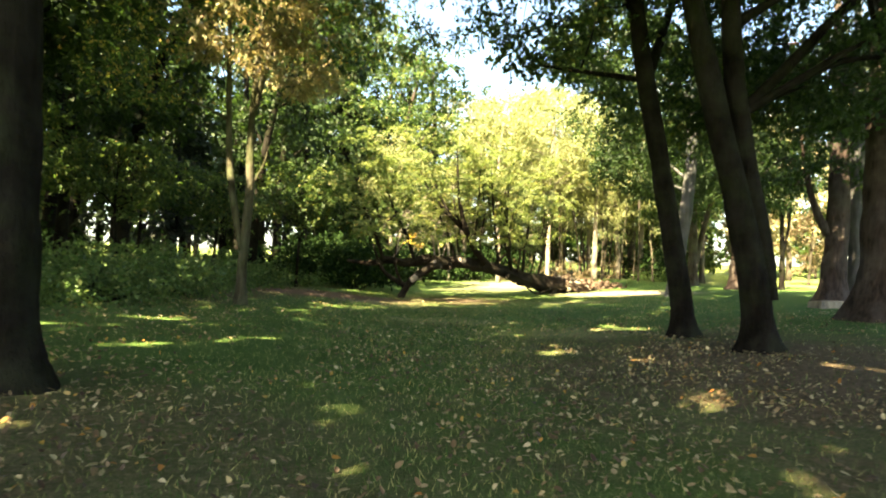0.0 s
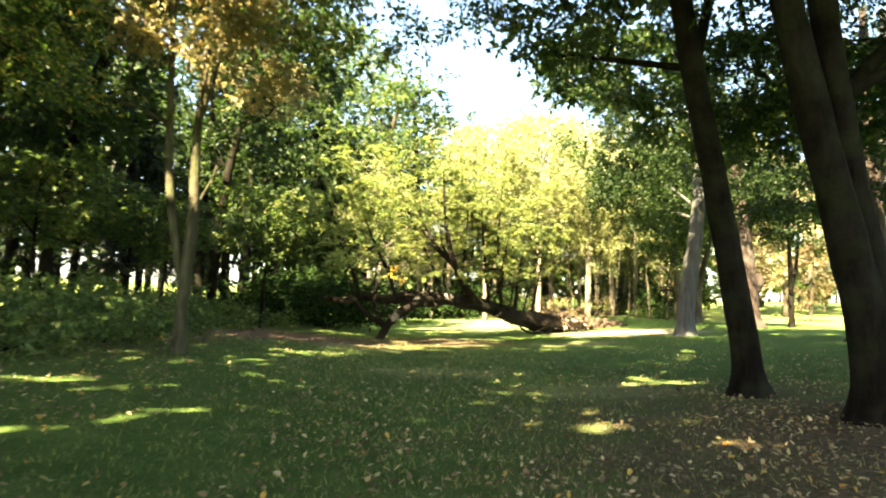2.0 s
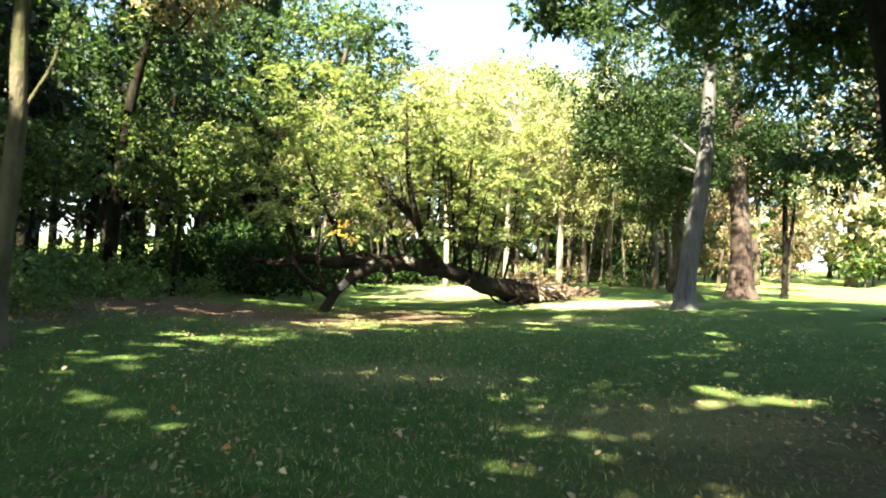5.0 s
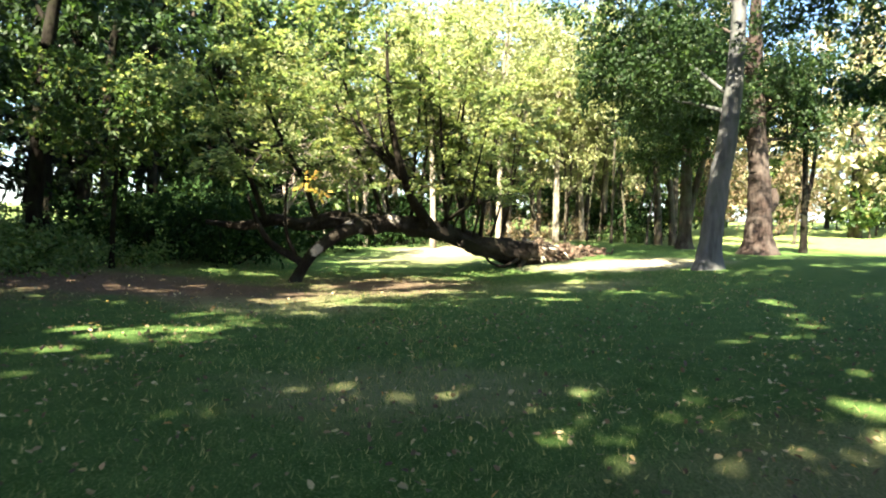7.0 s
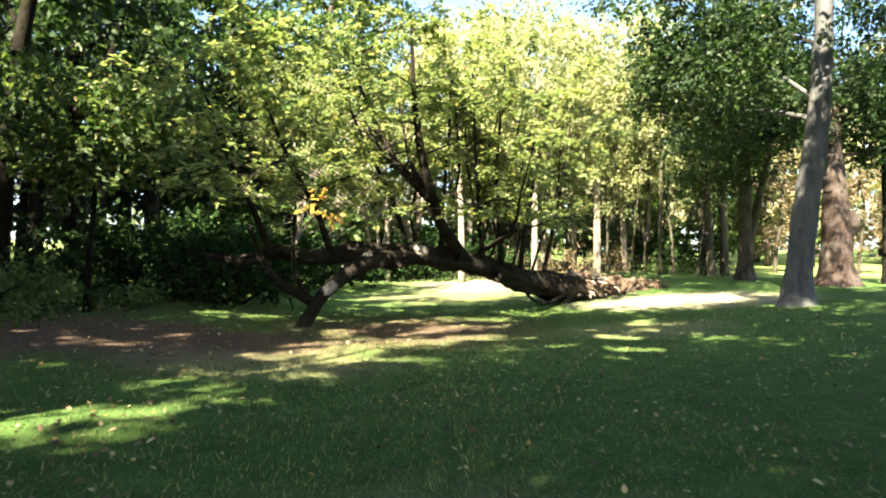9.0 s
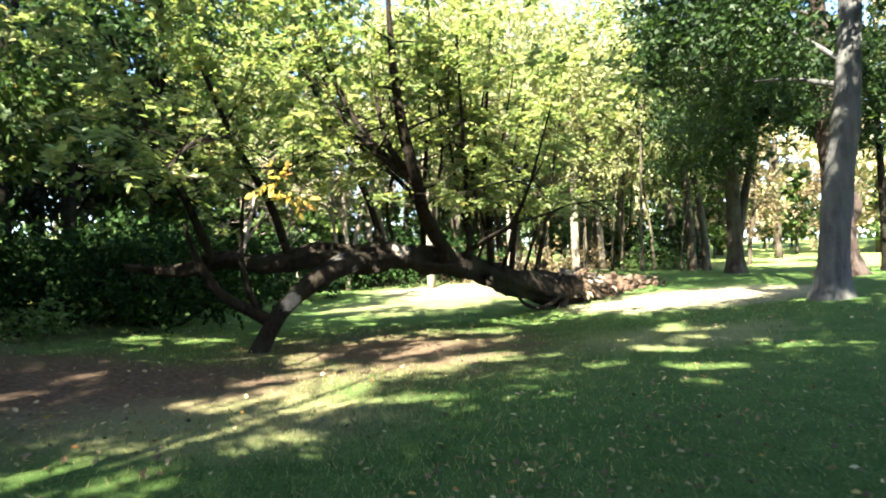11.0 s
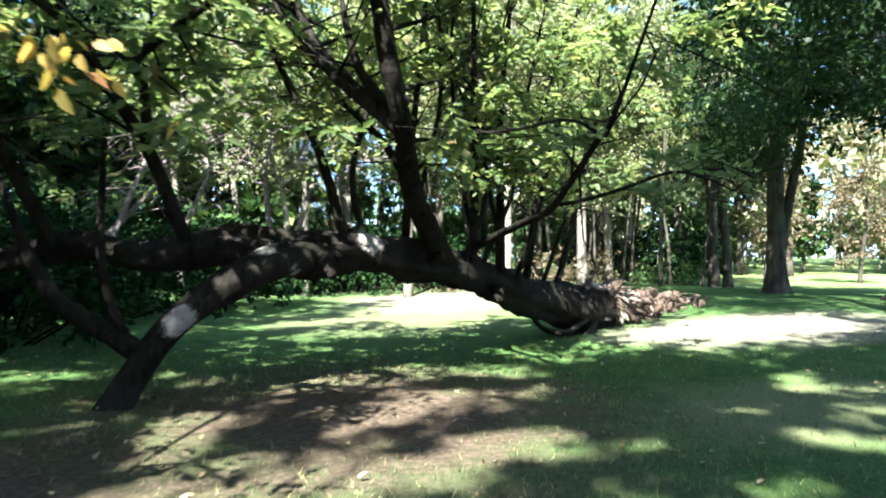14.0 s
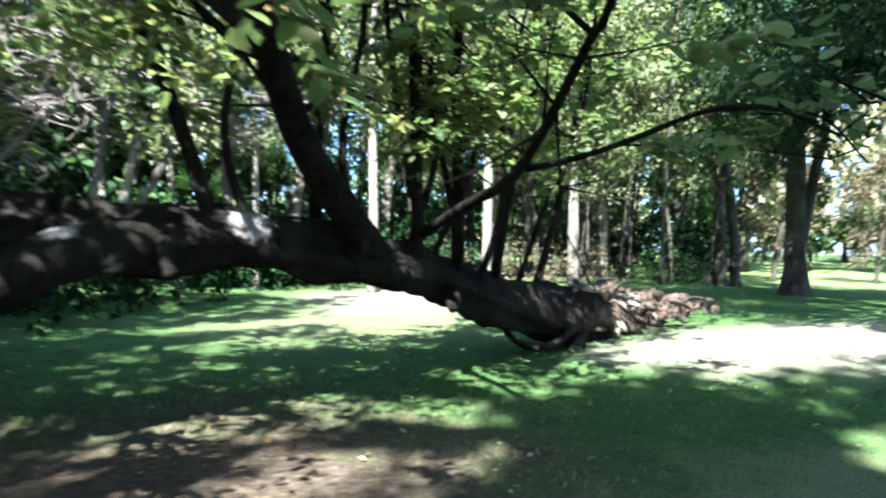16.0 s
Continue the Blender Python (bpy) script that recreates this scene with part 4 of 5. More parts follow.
tree("lawn_tree", (17.3, 37.3), [[(0, 0, 0, 0.60), (0.0, 0, 1.0, 0.53), (0.0, 0, 2.6, 0.48), (-0.1, 0, 4.0, 0.42), (-0.4, 0, 7.0, 0.38), (-0.5, 0, 13, 0.14)],
                                 [(0.42, -0.1, 1.9, 0.18), (0.55, -0.15, 2.4, 0.24), (0.50, -0.12, 2.9, 0.16)]],
     [(-0.6, 0.5, 9.8, 4.6, 4.6, 4.0, 80, 22, 9, 0.17), (2.2, 0, 6.0, 2.6, 2.4, 1.6, 20, 20, 9, 0.17), (-2.6, 0.5, 6.2, 2.6, 2.6, 1.8, 30, 18, 9, 0.17), (0.6, 0.6, 7.2, 3.2, 2.6, 2.0, 56, 18, 9, 0.17)], M_BARK_RED, M_LEAF_SHADE, "thick reddish-brown trunk with a burl", "lawn trees", 9, 19)
tree("lawn_tree", (20.3, 38.4), [[(0, 0, 0, 0.17), (0.02, 0, 1.5, 0.15), (0.0, 0, 3.0, 0.13), (-0.05, 0, 6, 0.10), (0, 0, 10, 0.04)],
                                 [(0.03, 0, 2.0, 0.10), (0.35, 0, 3.6, 0.09), (0.5, 0, 5.5, 0.07), (0.7, 0, 9, 0.03)]],
     [(0.3, 0, 8.0, 2.2, 2.2, 2.4, 26, 14, 8, 0.17)], M_BARK_SHADE, M_LEAF_SHADE, "slim two-stemmed tree at the meadow's edge", "lawn trees", 8, 20, 0.5)
tree("lawn_tree", (16.2, 41.6), [[(0, 0, 0, 0.36), (0.02, 0, 1.5, 0.30), (0.0, 0, 4.0, 0.27), (0.0, 0, 8, 0.2), (0, 0, 13, 0.08)],
                                 [(0.15, 0, 1.2, 0.18), (0.5, 0, 3.0, 0.17), (1.1, 0, 5.4, 0.14), (1.6, 0, 8.5, 0.06)]],
     [(0.3, 0, 8.6, 3.6, 3.6, 3.6, 60, 18, 9, 0.18), (-2.0, -0.5, 5.4, 2.6, 2.4, 1.8, 30, 18, 9, 0.17)], M_BARK, M_LEAF_SHADE, "forked brown tree beyond the fallen trunk", "lawn trees", 8, 21, 0.7)
tree("lawn_tree", (-5.48, 17.55), [[(0, 0, 0, 0.165), (0.0, 0, 0.9, 0.135), (0.06, 0, 1.9, 0.13), (0.12, 0, 3.2, 0.115), (0.10, 0, 5.0, 0.09), (0.3, 0, 8, 0.065), (0.7, -0.2, 13, 0.03)],
                                   [(0.0, 0, 1.5, 0.11), (-0.22, 0, 2.4, 0.10), (-0.45, 0, 3.8, 0.09), (-0.6, 0.1, 6.2, 0.07), (-0.7, 0.1, 9.5, 0.03)],
                                   [(0.12, 0, 5.2, 0.08), (0.5, 0, 6.8, 0.07), (0.8, 0, 8.6, 0.04)],
                                   [(0.14, 0, 3.2, 0.03), (0.45, 0.1, 3.9, 0.022), (0.6, 0.2, 4.5, 0.018), (1.0, 0.3, 5.4, 0.008)]],
     [(0.6, 0.4, 9.0, 2.6, 2.8, 2.2, 36, 18, 9, 0.13), (2.2, -1.0, 12.4, 3.8, 3.6, 2.2, 40, 12, 9, 0.20), (3.2, 0.6, 8.1, 2.1, 2.2, 1.6, 32, 16, 9, 0.13), (-2.0, 1.8, 11.6, 2.6, 2.8, 1.8, 40, 12, 9, 0.20), (-2.0, -1.5, 6.4, 2.2, 2.4, 1.4, 22, 18, 9, 0.12), (-1.3, 2.7, 10.6, 2.6, 2.4, 1.2, 72, 12, 9, 0.22), (0.2, -0.6, 7.4, 2.2, 1.4, 1.3, 44, 16, 9, 0.13, M_LEAF_AMBER), (1.8, 0.6, 6.2, 0.9, 0.9, 0.6, 8, 16, 9, 0.12, M_LEAF_AMBER)], M_BARK_SLIM, M_LEAF_TURN, "slim pale-barked tree, stems forking low, leaves turning", "lawn trees", 10, 22, 0.5)

# young tree beside the fallen one
young_tree = tree("woodland_tree", (-6.9, 30.2), [[(0, 0, 0, 0.08), (0.05, 0, 1.4, 0.07), (0.1, 0.1, 3.0, 0.055), (0.0, 0.1, 5.6, 0.015)]],
                  [(0, 0, 4.4, 2.2, 2.0, 1.7, 52, 14, 9, 0.17)], M_BARK_SHADE, M_LEAF, "young green tree at the edge of the wood", "woodland trees", 8, 23, 0.3, 8)
# The lobe at z 12.2 is added to shade ground by the fallen trunk.
tree("woodland_tree", (-9.2, 31.0), [[(0, 0, 0, 0.24), (0, 0, 2, 0.21), (0.5, -0.1, 7, 0.17), (2.0, -0.3, 13, 0.06)]],
     [(3.6, -0.6, 12.2, 3.4, 3.2, 2.0, 60, 9, 8, 0.34), (0.5, 0, 8.0, 2.6, 2.6, 2.6, 30, 9, 8, 0.28), (1.9, -0.8, 10.2, 1.9, 1.5, 1.4, 30, 12, 8, 0.19, M_LEAF_AMBER)], M_BARK_SHADE, M_LEAF_SHADE, "woodland tree leaning over the lawn, trunk darkened as in shade", "woodland trees", 8, 841, 0.6, 10)
for yx, yy, ys in ((-10.6, 20.8, 0.85), (-9.2, 25.6, 0.8), (-12.6, 26.4, 1.0), (-11.8, 15.6, 0.8), (-13.6, 20.0, 0.95)):
    copy_thing(young_tree, Matrix.Translation((yx, yy, ground(yx, yy))) @ Matrix.Rotation(yx * 2.1, 4, "Z") @ Matrix.Scale(ys, 4))

# ---- woodland ----
wood_rng = np.random.default_rng(77)


def wood_kinds(leaf, bark, n, h, seed, label, lo=0.45, size=0.24, clumps=34, tw=12, r=0.22):
    made = []
    for k in range(n):
        hh = h * (0.9 + 0.2 * k / max(n - 1, 1))
        b = wood_rng.normal(0, 0.4, 4)
        made.append(tree("woodland_tree", (0, -200 - 20 * k - seed), [[(0, 0, 0, r), (b[0] * 0.2, b[1] * 0.2, hh * 0.2, r * 0.85), (b[0], b[1], hh * 0.6, r * 0.6), (b[2], b[3], hh * 0.9, r * 0.15)]],
                         [(0, 0, hh * (lo + 1) / 2, hh * 0.24, hh * 0.24, hh * (1 - lo) / 2, clumps, tw, 8, size)], bark, leaf, label, "woodland trees", 8, seed + k, 0.6, 9, True))
    return made


def plant(kinds, spots, smin=0.85, smax=1.15):
    for i, (x, y) in enumerate(spots):
        s = wood_rng.uniform(smin, smax)
        m = Matrix.Translation((x, y, ground(x, y))) @ Matrix.Rotation(wood_rng.uniform(0, 6.28), 4, "Z") @ Matrix.Scale(s, 4)
        if i < len(kinds):
            kinds[i].matrix_basis = m
        else:
            copy_thing(kinds[i % len(kinds)], m)


def plant_more(kinds, spots, smin, smax):
    for i, (x, y) in enumerate(spots):
        copy_thing(kinds[i % len(kinds)], Matrix.Translation((x, y, ground(x, y))) @ Matrix.Rotation(wood_rng.uniform(0, 6.28), 4, "Z") @ Matrix.Scale(wood_rng.uniform(smin, smax) / kinds[i % len(kinds)].scale.x, 4))


dark_kinds = wood_kinds(M_LEAF_SHADE, M_BARK_SHADE, 3, 15, 300, "woodland tree with trunk and leaves darkened as in deep shade", 0.28, 0.28, 46, 10, 0.27)
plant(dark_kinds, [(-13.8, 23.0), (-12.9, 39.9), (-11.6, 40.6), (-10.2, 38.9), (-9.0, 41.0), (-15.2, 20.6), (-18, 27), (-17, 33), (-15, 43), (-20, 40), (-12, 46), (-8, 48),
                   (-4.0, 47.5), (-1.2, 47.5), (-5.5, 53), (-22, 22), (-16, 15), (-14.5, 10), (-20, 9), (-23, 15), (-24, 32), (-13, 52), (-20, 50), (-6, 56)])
tall_kinds = wood_kinds(M_LEAF, M_BARK, 2, 19, 350, "tall tree behind the fallen trunk", 0.2, 0.30, 66, 11, 0.28)
plant(tall_kinds, [(-3.2, 47.0), (-7.0, 50.0), (-10.5, 53.0), (-5.0, 57.0)], 0.95, 1.08)
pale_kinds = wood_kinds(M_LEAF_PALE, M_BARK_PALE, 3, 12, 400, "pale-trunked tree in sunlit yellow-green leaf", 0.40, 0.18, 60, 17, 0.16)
# Birch-like bark; on the trunk at (3.85, 44.6) the pale colour stands for sunlight.
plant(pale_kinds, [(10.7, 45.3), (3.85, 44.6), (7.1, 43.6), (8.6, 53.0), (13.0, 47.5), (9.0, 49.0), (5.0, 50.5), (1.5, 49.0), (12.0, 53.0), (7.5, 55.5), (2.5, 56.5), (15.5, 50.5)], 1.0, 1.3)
# Broad trees added, mostly out of view, to keep the sun off the lawn.
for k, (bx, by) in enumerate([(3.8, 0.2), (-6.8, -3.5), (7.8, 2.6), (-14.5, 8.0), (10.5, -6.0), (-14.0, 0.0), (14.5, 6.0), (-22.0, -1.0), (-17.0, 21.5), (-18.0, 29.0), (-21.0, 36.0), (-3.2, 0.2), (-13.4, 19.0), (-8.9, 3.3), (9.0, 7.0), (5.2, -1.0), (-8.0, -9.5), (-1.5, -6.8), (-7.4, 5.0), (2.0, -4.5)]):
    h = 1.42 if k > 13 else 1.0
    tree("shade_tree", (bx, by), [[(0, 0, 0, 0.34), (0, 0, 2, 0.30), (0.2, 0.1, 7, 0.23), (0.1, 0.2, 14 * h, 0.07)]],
         [(0, 0, 11.2 * h, 5.5 * h, 5.5 * h, 3.2, {3: 30, 12: 56}.get(k, 82), 8, 8, 0.5 * h)] + ([(0.3, -1.3, 13.0, 1.4, 1.5, 0.8, 30, 11, 8, 0.3)] if k == 1 else []), M_BARK_SHADE, M_LEAF_SHADE, "broad tree added to shade the lawn", "shade trees", 8, 800 + k, 0.8, 12)
# Two thinner crowns added at the left to break up sun on the lawn.
for k, (bx, by) in enumerate([(-9.8, 6.6), (-11.0, 14.6)]):
    tree("shade_tree", (bx, by), [[(0, 0, 0, 0.28), (0, 0, 2, 0.24), (0.2, 0.1, 7, 0.18), (0.1, 0.2, 14, 0.06)]],
         [(0, 0, 11.0, 5.0, 5.0, 3.0, 84, 9, 8, 0.36)] + ([(3.2, -2.4, 11.6, 3.4, 2.6, 1.5, 60, 10, 8, 0.32)] if k else []), M_BARK_SHADE, M_LEAF_TURN, "open-crowned tree with turning leaves, added to dapple the lawn", "shade trees", 8, 830 + k, 0.8, 12)
# The high lobe out over the lawn is added for its shade.
tree("woodland_tree", (-11.4, 22.7), [[(0, 0, 0, 0.26), (0, 0, 2, 0.24), (0.6, 0.2, 7, 0.20), (2.6, 1.2, 13, 0.06)]],
     [(3.1, 2.2, 12.2, 3.3, 3.4, 2.0, 50, 9, 8, 0.35), (0.5, 0, 8.0, 3.0, 3.0, 3.0, 40, 9, 8, 0.30)], M_BARK_SHADE, M_LEAF_SHADE, "woodland tree leaning over the lawn, trunk darkened as in shade", "woodland trees", 8, 840, 0.6, 10)
green_kinds = wood_kinds(M_LEAF, M_BARK, 3, 14, 500, "green woodland tree with a thin brown trunk", 0.3, 0.28, 44, 11, 0.2)
plant(green_kinds, [(18.4, 47.0), (17.0, 46.0), (20.6, 51), (16, 55), (22, 56), (11, 59), (18, 62), (5, 62), (-2, 63), (25, 62), (12, 68), (0, 72), (-10, 64)])
far_kinds = wood_kinds(M_LEAF_PALE, M_BARK, 2, 15, 600, "distant tree beyond the meadow", 0.12, 0.56, 30, 8, 0.25)
plant(far_kinds, [(82 + 9 * math.sin(i * 2.1), 30 + 12 * i) for i in range(6)] + [(55 - 9 * i, 116 + 6 * math.sin(i * 1.7)) for i in range(11)] + [(-50, 105), (-58, 92), (-62, 78), (-64, 60), (-60, 44), (-56, 28)], 0.9, 1.35)
thicket_kinds = wood_kinds(M_LEAF_SHADE, M_BARK_SHADE, 2, 7, 650, "dense low tree closing the far edge of the wood", 0.02, 0.50, 27, 9, 0.12)
plant(thicket_kinds, [(-34 + 3.2 * math.sin(i * 1.9), 18 + 4.0 * i) for i in range(5)] + [(-25 + 2.0 * math.sin(i * 2.7), 13 + 3.4 * i) for i in range(6)] + [(-19, 17.5), (-21, 24), (-27, 41), (-30, 47), (-24, 52), (-19.5, 57)], 0.9, 1.3)
plant_more(thicket_kinds, [(-12 + 3.6 * i, 60 + 4 * math.sin(i * 2.3)) for i in range(3)], 1.5, 2.0)
thicket_pale = wood_kinds(M_LEAF, M_BARK, 2, 8, 670, "leafy low tree behind the sunlit trunks", 0.04, 0.51, 24, 9, 0.12)
plant(thicket_pale, [(0 + 3.6 * i, 66 + 4 * math.sin(i * 2.3)) for i in range(8)] + [(2 + 6 * i, 84) for i in range(6)] + [(58 * math.sin(radians(a)), 15 + 58 * math.cos(radians(a)) + 3 * math.sin(a)) for a in range(22, 64, 4)], 0.7, 1.1)
plant_more(pale_kinds, [(-1.6, 44.6), (0.4, 46.0), (-3.6, 44.8)], 0.72, 0.9)
plant_more(dark_kinds, [(-25, 44), (-22, 50.5), (-28, 38), (-17, 55), (-26, 57), (-31, 50), (-33, 42), (-22, 63), (-26, 67), (-31, 63), (-18, 68)], 0.95, 1.2)
plant_more(thicket_pale, [(-7.6, 45.0), (-5.2, 45.6), (-2.4, 45.2)], 0.9, 1.1)
beige_kinds = wood_kinds(M_LEAF_FAR, M_BARK, 3, 15, 620, "beige autumn tree beyond the sunlit meadow", 0.10, 0.50, 36, 8, 0.22)
plant(beige_kinds, [(57 * math.sin(radians(a)) + 3 * math.sin(a * 1.9), 15 + 57 * math.cos(radians(a)) + 4 * math.sin(a * 1.4)) for a in range(20, 70, 5)] + [(66 * math.sin(radians(a)) + 4 * math.sin(a * 1.3), 15 + 66 * math.cos(radians(a)) + 5 * math.sin(a * 2.1)) for a in range(16, 72, 4)], 0.85, 1.3)
plant_more(thicket_pale, [(84 * math.sin(radians(a)), 15 + 84 * math.cos(radians(a)) + 4 * math.sin(a)) for a in range(14, 70, 4)], 1.2, 1.6)
plant_more(thicket_pale, [(3, 58), (7, 60), (11, 61.5), (15, 60), (19, 58.5), (23, 57.5), (-1, 58)], 0.8, 1.0)
sapling_kinds = wood_kinds(M_LEAF_PALE, M_BARK, 2, 9, 720, "thin brown-stemmed young tree behind the roots", 0.34, 0.16, 26, 9, 0.065)
plant(sapling_kinds, [(8.6, 46.8), (9.9, 46.4), (11.8, 47.0), (12.6, 45.6), (14.2, 47.8), (15.2, 46.4), (13.0, 50.2), (10.8, 50.6), (8.0, 51.4), (16.6, 51.8), (6.0, 48.8), (14.9, 53.0), (12.2, 55.0), (9.4, 54.6), (11.2, 45.2), (13.6, 44.6), (16.0, 45.4), (12.9, 48.4), (10.4, 48.6), (15.6, 48.8), (17.4, 49.6), (8.9, 49.2), (14.4, 50.8), (11.6, 52.6)], 0.75, 1.2)
plant_more(thicket_pale, [(70 * math.sin(radians(a)), 15 + 70 * math.cos(radians(a)) + 3 * math.sin(a)) for a in range(17, 68, 3)], 0.6, 0.85)
red_kinds = wood_kinds(M_LEAF_RED, M_BARK, 1, 8, 700, "rust-leaved tree at the edge of the meadow", 0.15, 0.22, 40, 12, 0.14)
plant(red_kinds, [(24.5, 52.0), (28.5, 50.0), (1.0, 66.0)], 0.8, 1.1)


def conifer(place, h, r, seed):
    """A spruce: whorls of drooping boughs set with needle sprays."""
    rng = np.random.default_rng(seed)
    x, y = place
    top = thing("conifer", (x, y, ground(x, y)), "tall dark spruce with drooping boughs at the wood's edge", "tree", "conifers")
    s = Soup()
    s.tube([(0, 0, -0.2), (0, 0, h * 0.3), (0.1, 0, h * 0.7), (0.1, 0, h)], [0.26, 0.2, 0.1, 0.02], 8, 0.06)
    part("trunk", s.mesh("trunk", M_BARK_SHADE), top)
    start, way = [], []
    z = h * 0.16
    boughs = Soup()
    while z < h * 0.97:
        reach = r * (1 - z / h) ** 0.8 + 0.2
        for k in range(6):
            a = rng.uniform(0, 6.28)
            ln = reach * rng.uniform(0.65, 1.15)
            e = np.array([math.cos(a), math.sin(a), 0.0])
            u = np.linspace(0.12, 1, 13)[:, None]
            p = np.array([0, 0, z]) + e * ln * u + np.array([0, 0, 1.0]) * (0.18 * u - 0.5 * u ** 2) * ln
            boughs.tube([(0, 0, z), tuple(p[6]), tuple(p[-1])], [0.03, 0.02, 0.005], 3)
            for w in (-1, 1):
                start.append(p)
                way.append(e * 0.6 + w * np.array([-e[1], e[0], 0]) * rng.uniform(0.5, 1.0, (13, 1)) + np.array([0, 0, -0.45]))
        z += 0.5
    part("limb", boughs.mesh("limb", M_BARK_SHADE), top, "drooping boughs")
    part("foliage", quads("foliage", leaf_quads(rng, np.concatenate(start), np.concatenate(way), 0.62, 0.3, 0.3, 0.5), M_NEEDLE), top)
    return top


for k, (cx, cy, ch, cr) in enumerate(((-14.0, 45.4, 19, 3.4), (-10.6, 47.0, 21, 3.2), (-17.6, 43.0, 18, 3.4), (-8.0, 49.4, 20, 3.0), (-20.5, 38.0, 18, 3.2), (-15.4, 36.4, 16, 2.6))):
    conifer((cx, cy), ch, cr, 900 + k)


def bush(place, r, h, leaf, label, seed, n=26, tw=9, size=0.20):
    rng = np.random.default_rng(seed)
    x, y = place
    top = thing("shrub", (x, y, ground(x, y)), label, "shrub", "undergrowth")
    c = []
    for i in range(n):
        a, q = rng.uniform(0, 6.28), r * math.sqrt(rng.uniform(0, 1))
        e = (q * math.cos(a), q * math.sin(a), h * rng.uniform(0.08, 1.0) * (1 - 0.35 * q / r))
        c.append(e)
        if i < 12:
            s = Soup()
            s.tube([(e[0] * 0.15, e[1] * 0.15, -0.1), (e[0] * 0.6, e[1] * 0.6, e[2] * 0.55), e], [0.03, 0.02, 0.006], 4)
            part("stem", s.mesh("stem", M_BARK_SHADE), top)
    part("foliage", quads("foliage", clump_leaves(rng, c, (0.45, 0.45, 0.35), tw, 8, size, twig=0.5), leaf), top)
    return top


bush_a = bush((-9.5, 18.5), 1.5, 1.3, M_LEAF_MID, "low green shrub under the woodland edge", 31, 30, 9, 0.15)
bush_b = bush((-8.0, 33.5), 2.0, 2.8, M_LEAF_SHRUB, "tall shrub behind the fallen trunk, leaves darkened as in shade", 32, 40)
bush_c = bush((-10.0, 24.0), 1.6, 1.0, M_LEAF_MID, "low leafy shrub at the wood's edge", 33, 36, 10, 0.13)
bush_d = bush((8.8, 45.2), 1.3, 1.5, M_LEAF_RED, "dry brown brush between the pale trunks", 34, 20, 7, 0.14)
def scatter(kind, spots):
    for x, y in spots:
        copy_thing(kind, Matrix.Translation((x, y, ground(x, y))) @ Matrix.Rotation(wood_rng.uniform(0, 6.28), 4, "Z") @ Matrix.Scale(wood_rng.uniform(0.8, 1.2), 4))


scatter(bush_a, [(-10.5, 16.5), (-11.5, 20.0), (-9.0, 21.0), (-11.5, 22.5), (-10.5, 27.5), (-9.5, 30.0), (-13.0, 17.5), (-12.5, 30.0), (-14.5, 28.0), (-7.8, 36.6), (-13.5, 36.0)])
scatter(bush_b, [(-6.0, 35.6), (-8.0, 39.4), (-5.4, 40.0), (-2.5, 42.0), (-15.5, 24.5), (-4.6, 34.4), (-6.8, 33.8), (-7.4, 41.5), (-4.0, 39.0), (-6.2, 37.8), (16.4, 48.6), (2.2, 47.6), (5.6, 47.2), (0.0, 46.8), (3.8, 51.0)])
scatter(bush_c, [(-10.2, 34.6), (-12.0, 33.0), (-14.5, 31.5), (-9.4, 32.6), (-11.6, 37.2), (-12.6, 28.4), (-13.4, 40.2), (-8.4, 15.0), (-9.6, 14.0), (-8.0, 18.4), (-9.8, 19.4), (-8.3, 22.2), (-11.0, 17.6), (-12.4, 19.6), (-9.2, 16.6), (-12.0, 25.5), (-8.4, 28.0), (-7.4, 31.8), (16.0, 48.0)])
scatter(bush_d, [(11.8, 47.4), (6.2, 46.8), (14.8, 49.6)])


# dead brush behind the trunk
def dead_brush(top, place, n, h, seed):
    """Dead shoots that lean back from the top of the fallen trunk."""
    rng = np.random.default_rng(seed)
    root = Vector(place) - top.location
    for k in range(2):
        s = Soup()
        b = root + Vector((rng.normal(0, 0.15), 0, 0))
        e = b + Vector((rng.normal(0, 0.6), rng.uniform(1.5, 3.2), h * rng.uniform(0.85, 1.1)))
        m = b.lerp(e, 0.5) + Vector((*rng.normal(0, 0.15, 2), 0.3))
        pts, rad = curve_points([(*b, 0.045), (*m, 0.03), (*e, 0.01)], 14)
        s.tube(pts, rad, 6)
        ends = [Vector(p) for p in pts[4:]]
        for i in range(n):
            q = ends[int(rng.integers(0, len(ends)))]
            d = Vector(unit(rng.normal(0, 1, 3) * np.array([1, 0.8, 0.55]) + np.array([0, 0, 0.15])))
            ln = rng.uniform(0.4, 1.3)
            s.tube([q, q + d * ln * 0.5 + Vector(rng.normal(0, 0.1, 3)), q + d * ln], [0.015, 0.010, 0.004], 4)
            ends += [q + d * ln * 0.5, q + d * ln]
        part("dead_shoot", s.mesh("dead_shoot", M_TWIG), top, "tangled pale dead shoot")


for bx, by, bz, bn, bh, bs in ((-0.2, 31.5, 1.92, 46, 1.9, 41), (-1.4, 31.4, 1.85, 40, 1.7, 42), (0.7, 31.85, 1.95, 40, 1.6, 43), (-2.6, 31.62, 1.88, 36, 1.8, 44)):
    dead_brush(trunk_tree, (bx, by, bz), bn, bh, bs)


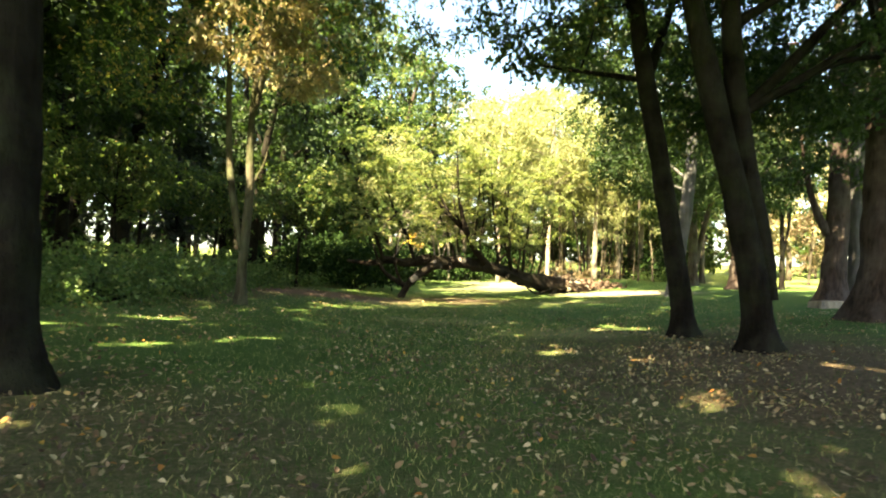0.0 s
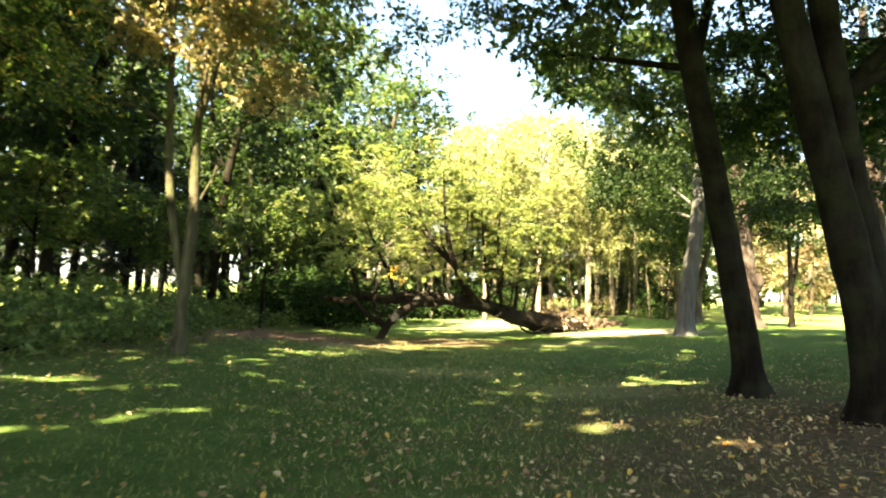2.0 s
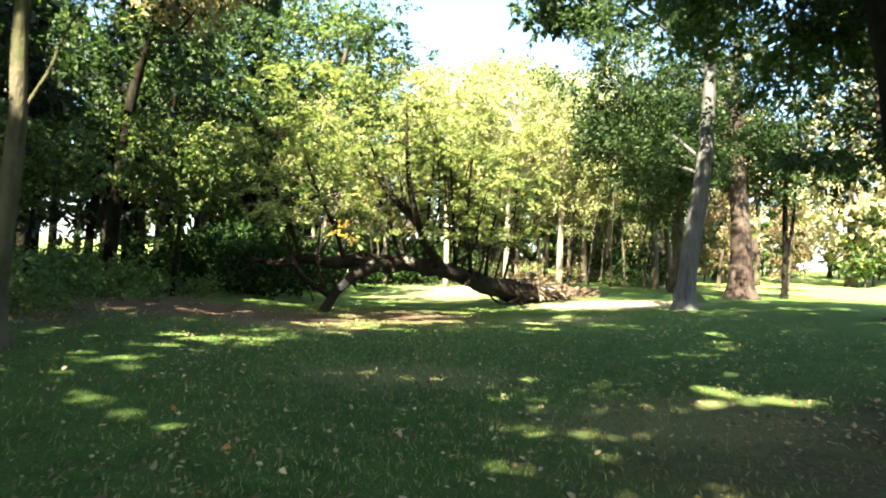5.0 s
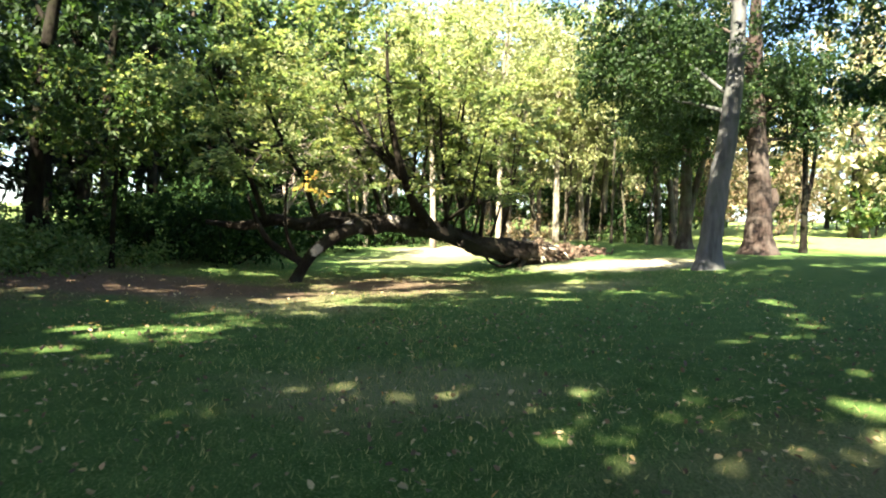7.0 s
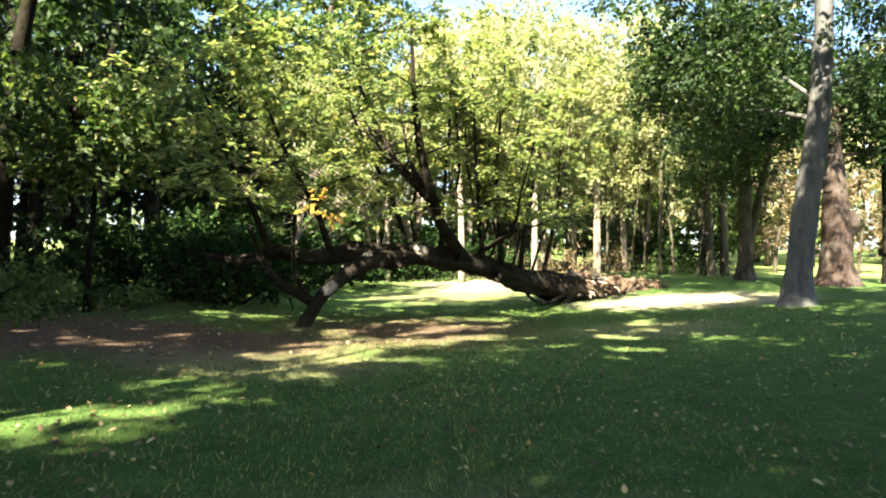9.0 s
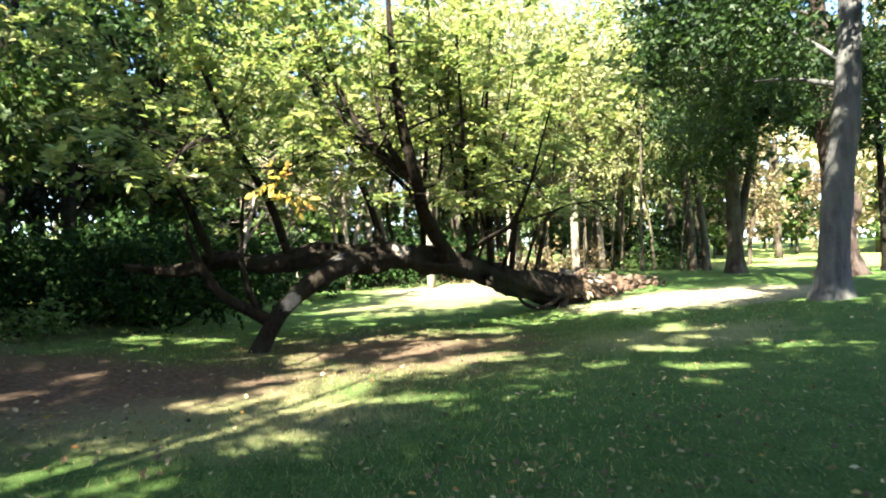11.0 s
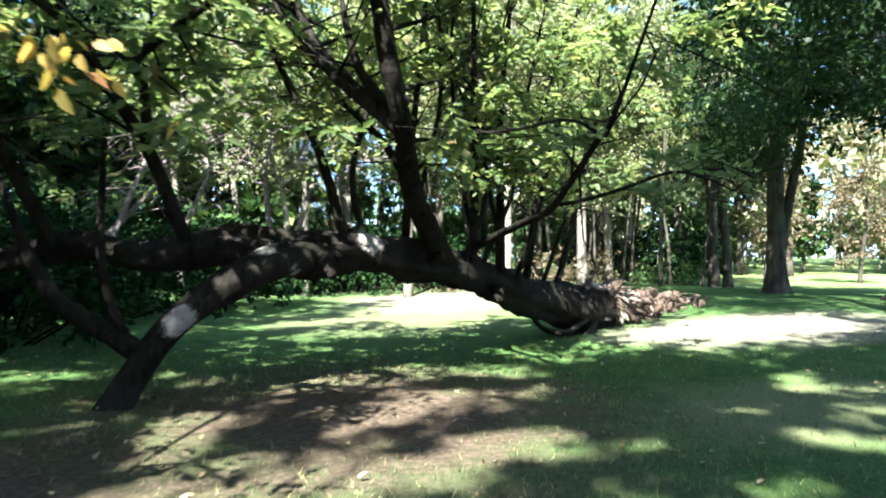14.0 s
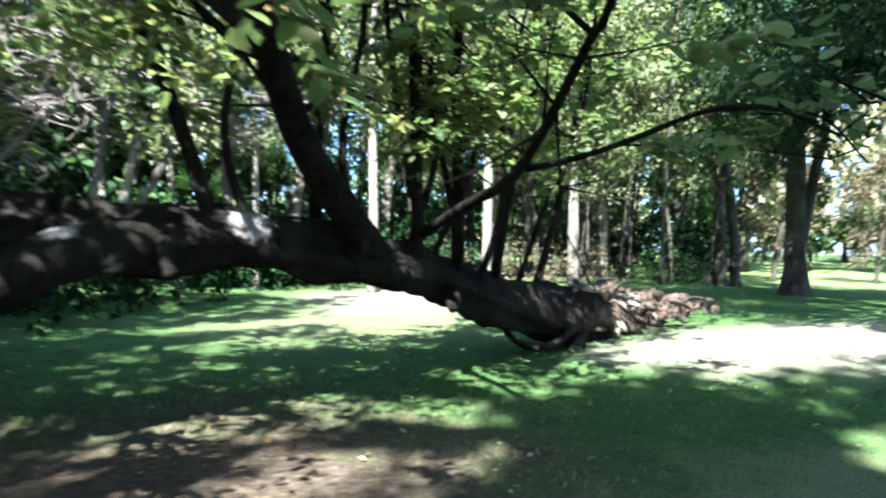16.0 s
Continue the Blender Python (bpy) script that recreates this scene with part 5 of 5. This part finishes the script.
def pale_shoot(top):
    s = Soup()
    for line in ([(-0.15, 31.5, 1.90, 0.045), (-0.20, 32.0, 2.4, 0.035), (-0.30, 32.8, 2.9, 0.03)], [(-0.30, 32.8, 2.9, 0.028), (-0.42, 32.9, 3.2, 0.02), (-0.40, 33.0, 3.6, 0.008)], [(-0.28, 32.7, 2.83, 0.024), (-0.08, 32.9, 3.1, 0.016), (0.0, 33.0, 3.5, 0.007)]):
        pts, rad = curve_points(line, 10)
        s.tube([Vector(p) - top.location for p in pts], rad, 7, 0.15)
    part("dead_shoot", s.mesh("dead_shoot", M_WOOD_CUT), top, "pale forked dead shoot")


pale_shoot(trunk_tree)


# ---- small things ----
def slab():
    top = thing("stone_slab", (12.9, 21.2, ground(12.9, 21.2)), "pale weathered slab lying in the grass", "stone")
    bm = bmesh.new()
    bmesh.ops.create_cube(bm, size=1, matrix=Matrix.Translation((0, 0, 0.09)) @ Matrix.Rotation(0.35, 4, "Z") @ Matrix.Diagonal((1.5, 0.5, 0.24, 1)))
    bmesh.ops.subdivide_edges(bm, edges=bm.edges[:], cuts=3, use_grid_fill=True)
    for v in bm.verts:
        v.co += Vector((noise.noise(v.co * 2.0), noise.noise(v.co * 2.0 + Vector((5, 0, 0))), noise.noise(v.co * 2.0 + Vector((0, 7, 0))))) * 0.05
    me = bpy.data.meshes.new("slab")
    bm.to_mesh(me)
    bm.free()
    me.materials.append(M_BARK_PALE)
    part("slab", me, top)


slab()


def litter():
    """Fallen leaves on the lawn."""
    rng = np.random.default_rng(9)
    n = 60000
    x, y = rng.uniform(-9, 12, n), rng.uniform(0.5, 36, n)
    patch = np.array([noise.noise((a * 0.5, b * 0.5, 9)) for a, b in zip(x, y)])
    keep = rng.uniform(0, 1, n) < (0.30 + 1.1 * np.exp(-(y / 9) ** 2) + 1.1 * np.exp(-((x - 4.8) / 2.6) ** 2 - ((y - 9.5) / 5) ** 2) - 0.2 * (y > 25)) * (0.6 + 1.2 * patch)
    x, y = x[keep], y[keep]
    z = np.array([ground(a, b) + 0.035 * noise.noise((a * 0.8, b * 0.8, 0)) for a, b in zip(x, y)]) + rng.uniform(0.012, 0.05, len(x))
    along = rng.normal(0, 1, (len(x), 3)) * np.array([1, 1, 0.15])
    v = leaf_quads(rng, np.stack([x, y, z], 1), along, 0.068, 0.66, 0, 0.75)
    tagged(new("fallen_leaves", leaf_mesh("fallen_leaves", ovate(v), M_LITTER)), "scattered pale yellow and brown fallen leaves on the lawn", "leaf litter", kind="stuff")


def grass():
    rng = np.random.default_rng(10)
    n = 76000
    x = np.where(rng.uniform(0, 1, n) < 0.6, rng.normal(0, 2.2, n), rng.uniform(-8, 11, n))
    y = rng.uniform(0.8, 34, n)
    bare = ((x + 5) / 4.6) ** 2 + ((y - 26.6) / 2.6) ** 2 < rng.uniform(0.5, 1.3, n)
    bare |= ((x - 0.7) / 2.5) ** 2 + ((y - 29.8) / 2.6) ** 2 < rng.uniform(0.2, 1.3, n)
    x, y = x[~bare], y[~bare]
    n = len(x)
    z = np.array([ground(a, b) + 0.035 * noise.noise((a * 0.8, b * 0.8, 0)) for a, b in zip(x, y)]) - 0.008
    a = rng.uniform(0, 6.28, n)
    s = np.stack([np.cos(a), np.sin(a), 0 * a], 1)
    h = rng.uniform(0.03, 0.075, n)[:, None]
    w = rng.uniform(0.003, 0.006, n)[:, None]
    b = np.stack([x, y, z], 1)
    lean = rng.normal(0, 0.45, (n, 3)) * np.array([1, 1, 0])
    tip = b + (lean + np.array([0, 0, 1.0])) * h
    v = np.stack([b - s * w, b + s * w, tip + s * w * 0.2, tip - s * w * 0.2], 1)
    tagged(new("grass", quads("grass", v, M_BLADE)), "short mown grass blades of the shaded lawn", "grass", kind="stuff")


litter()
grass()
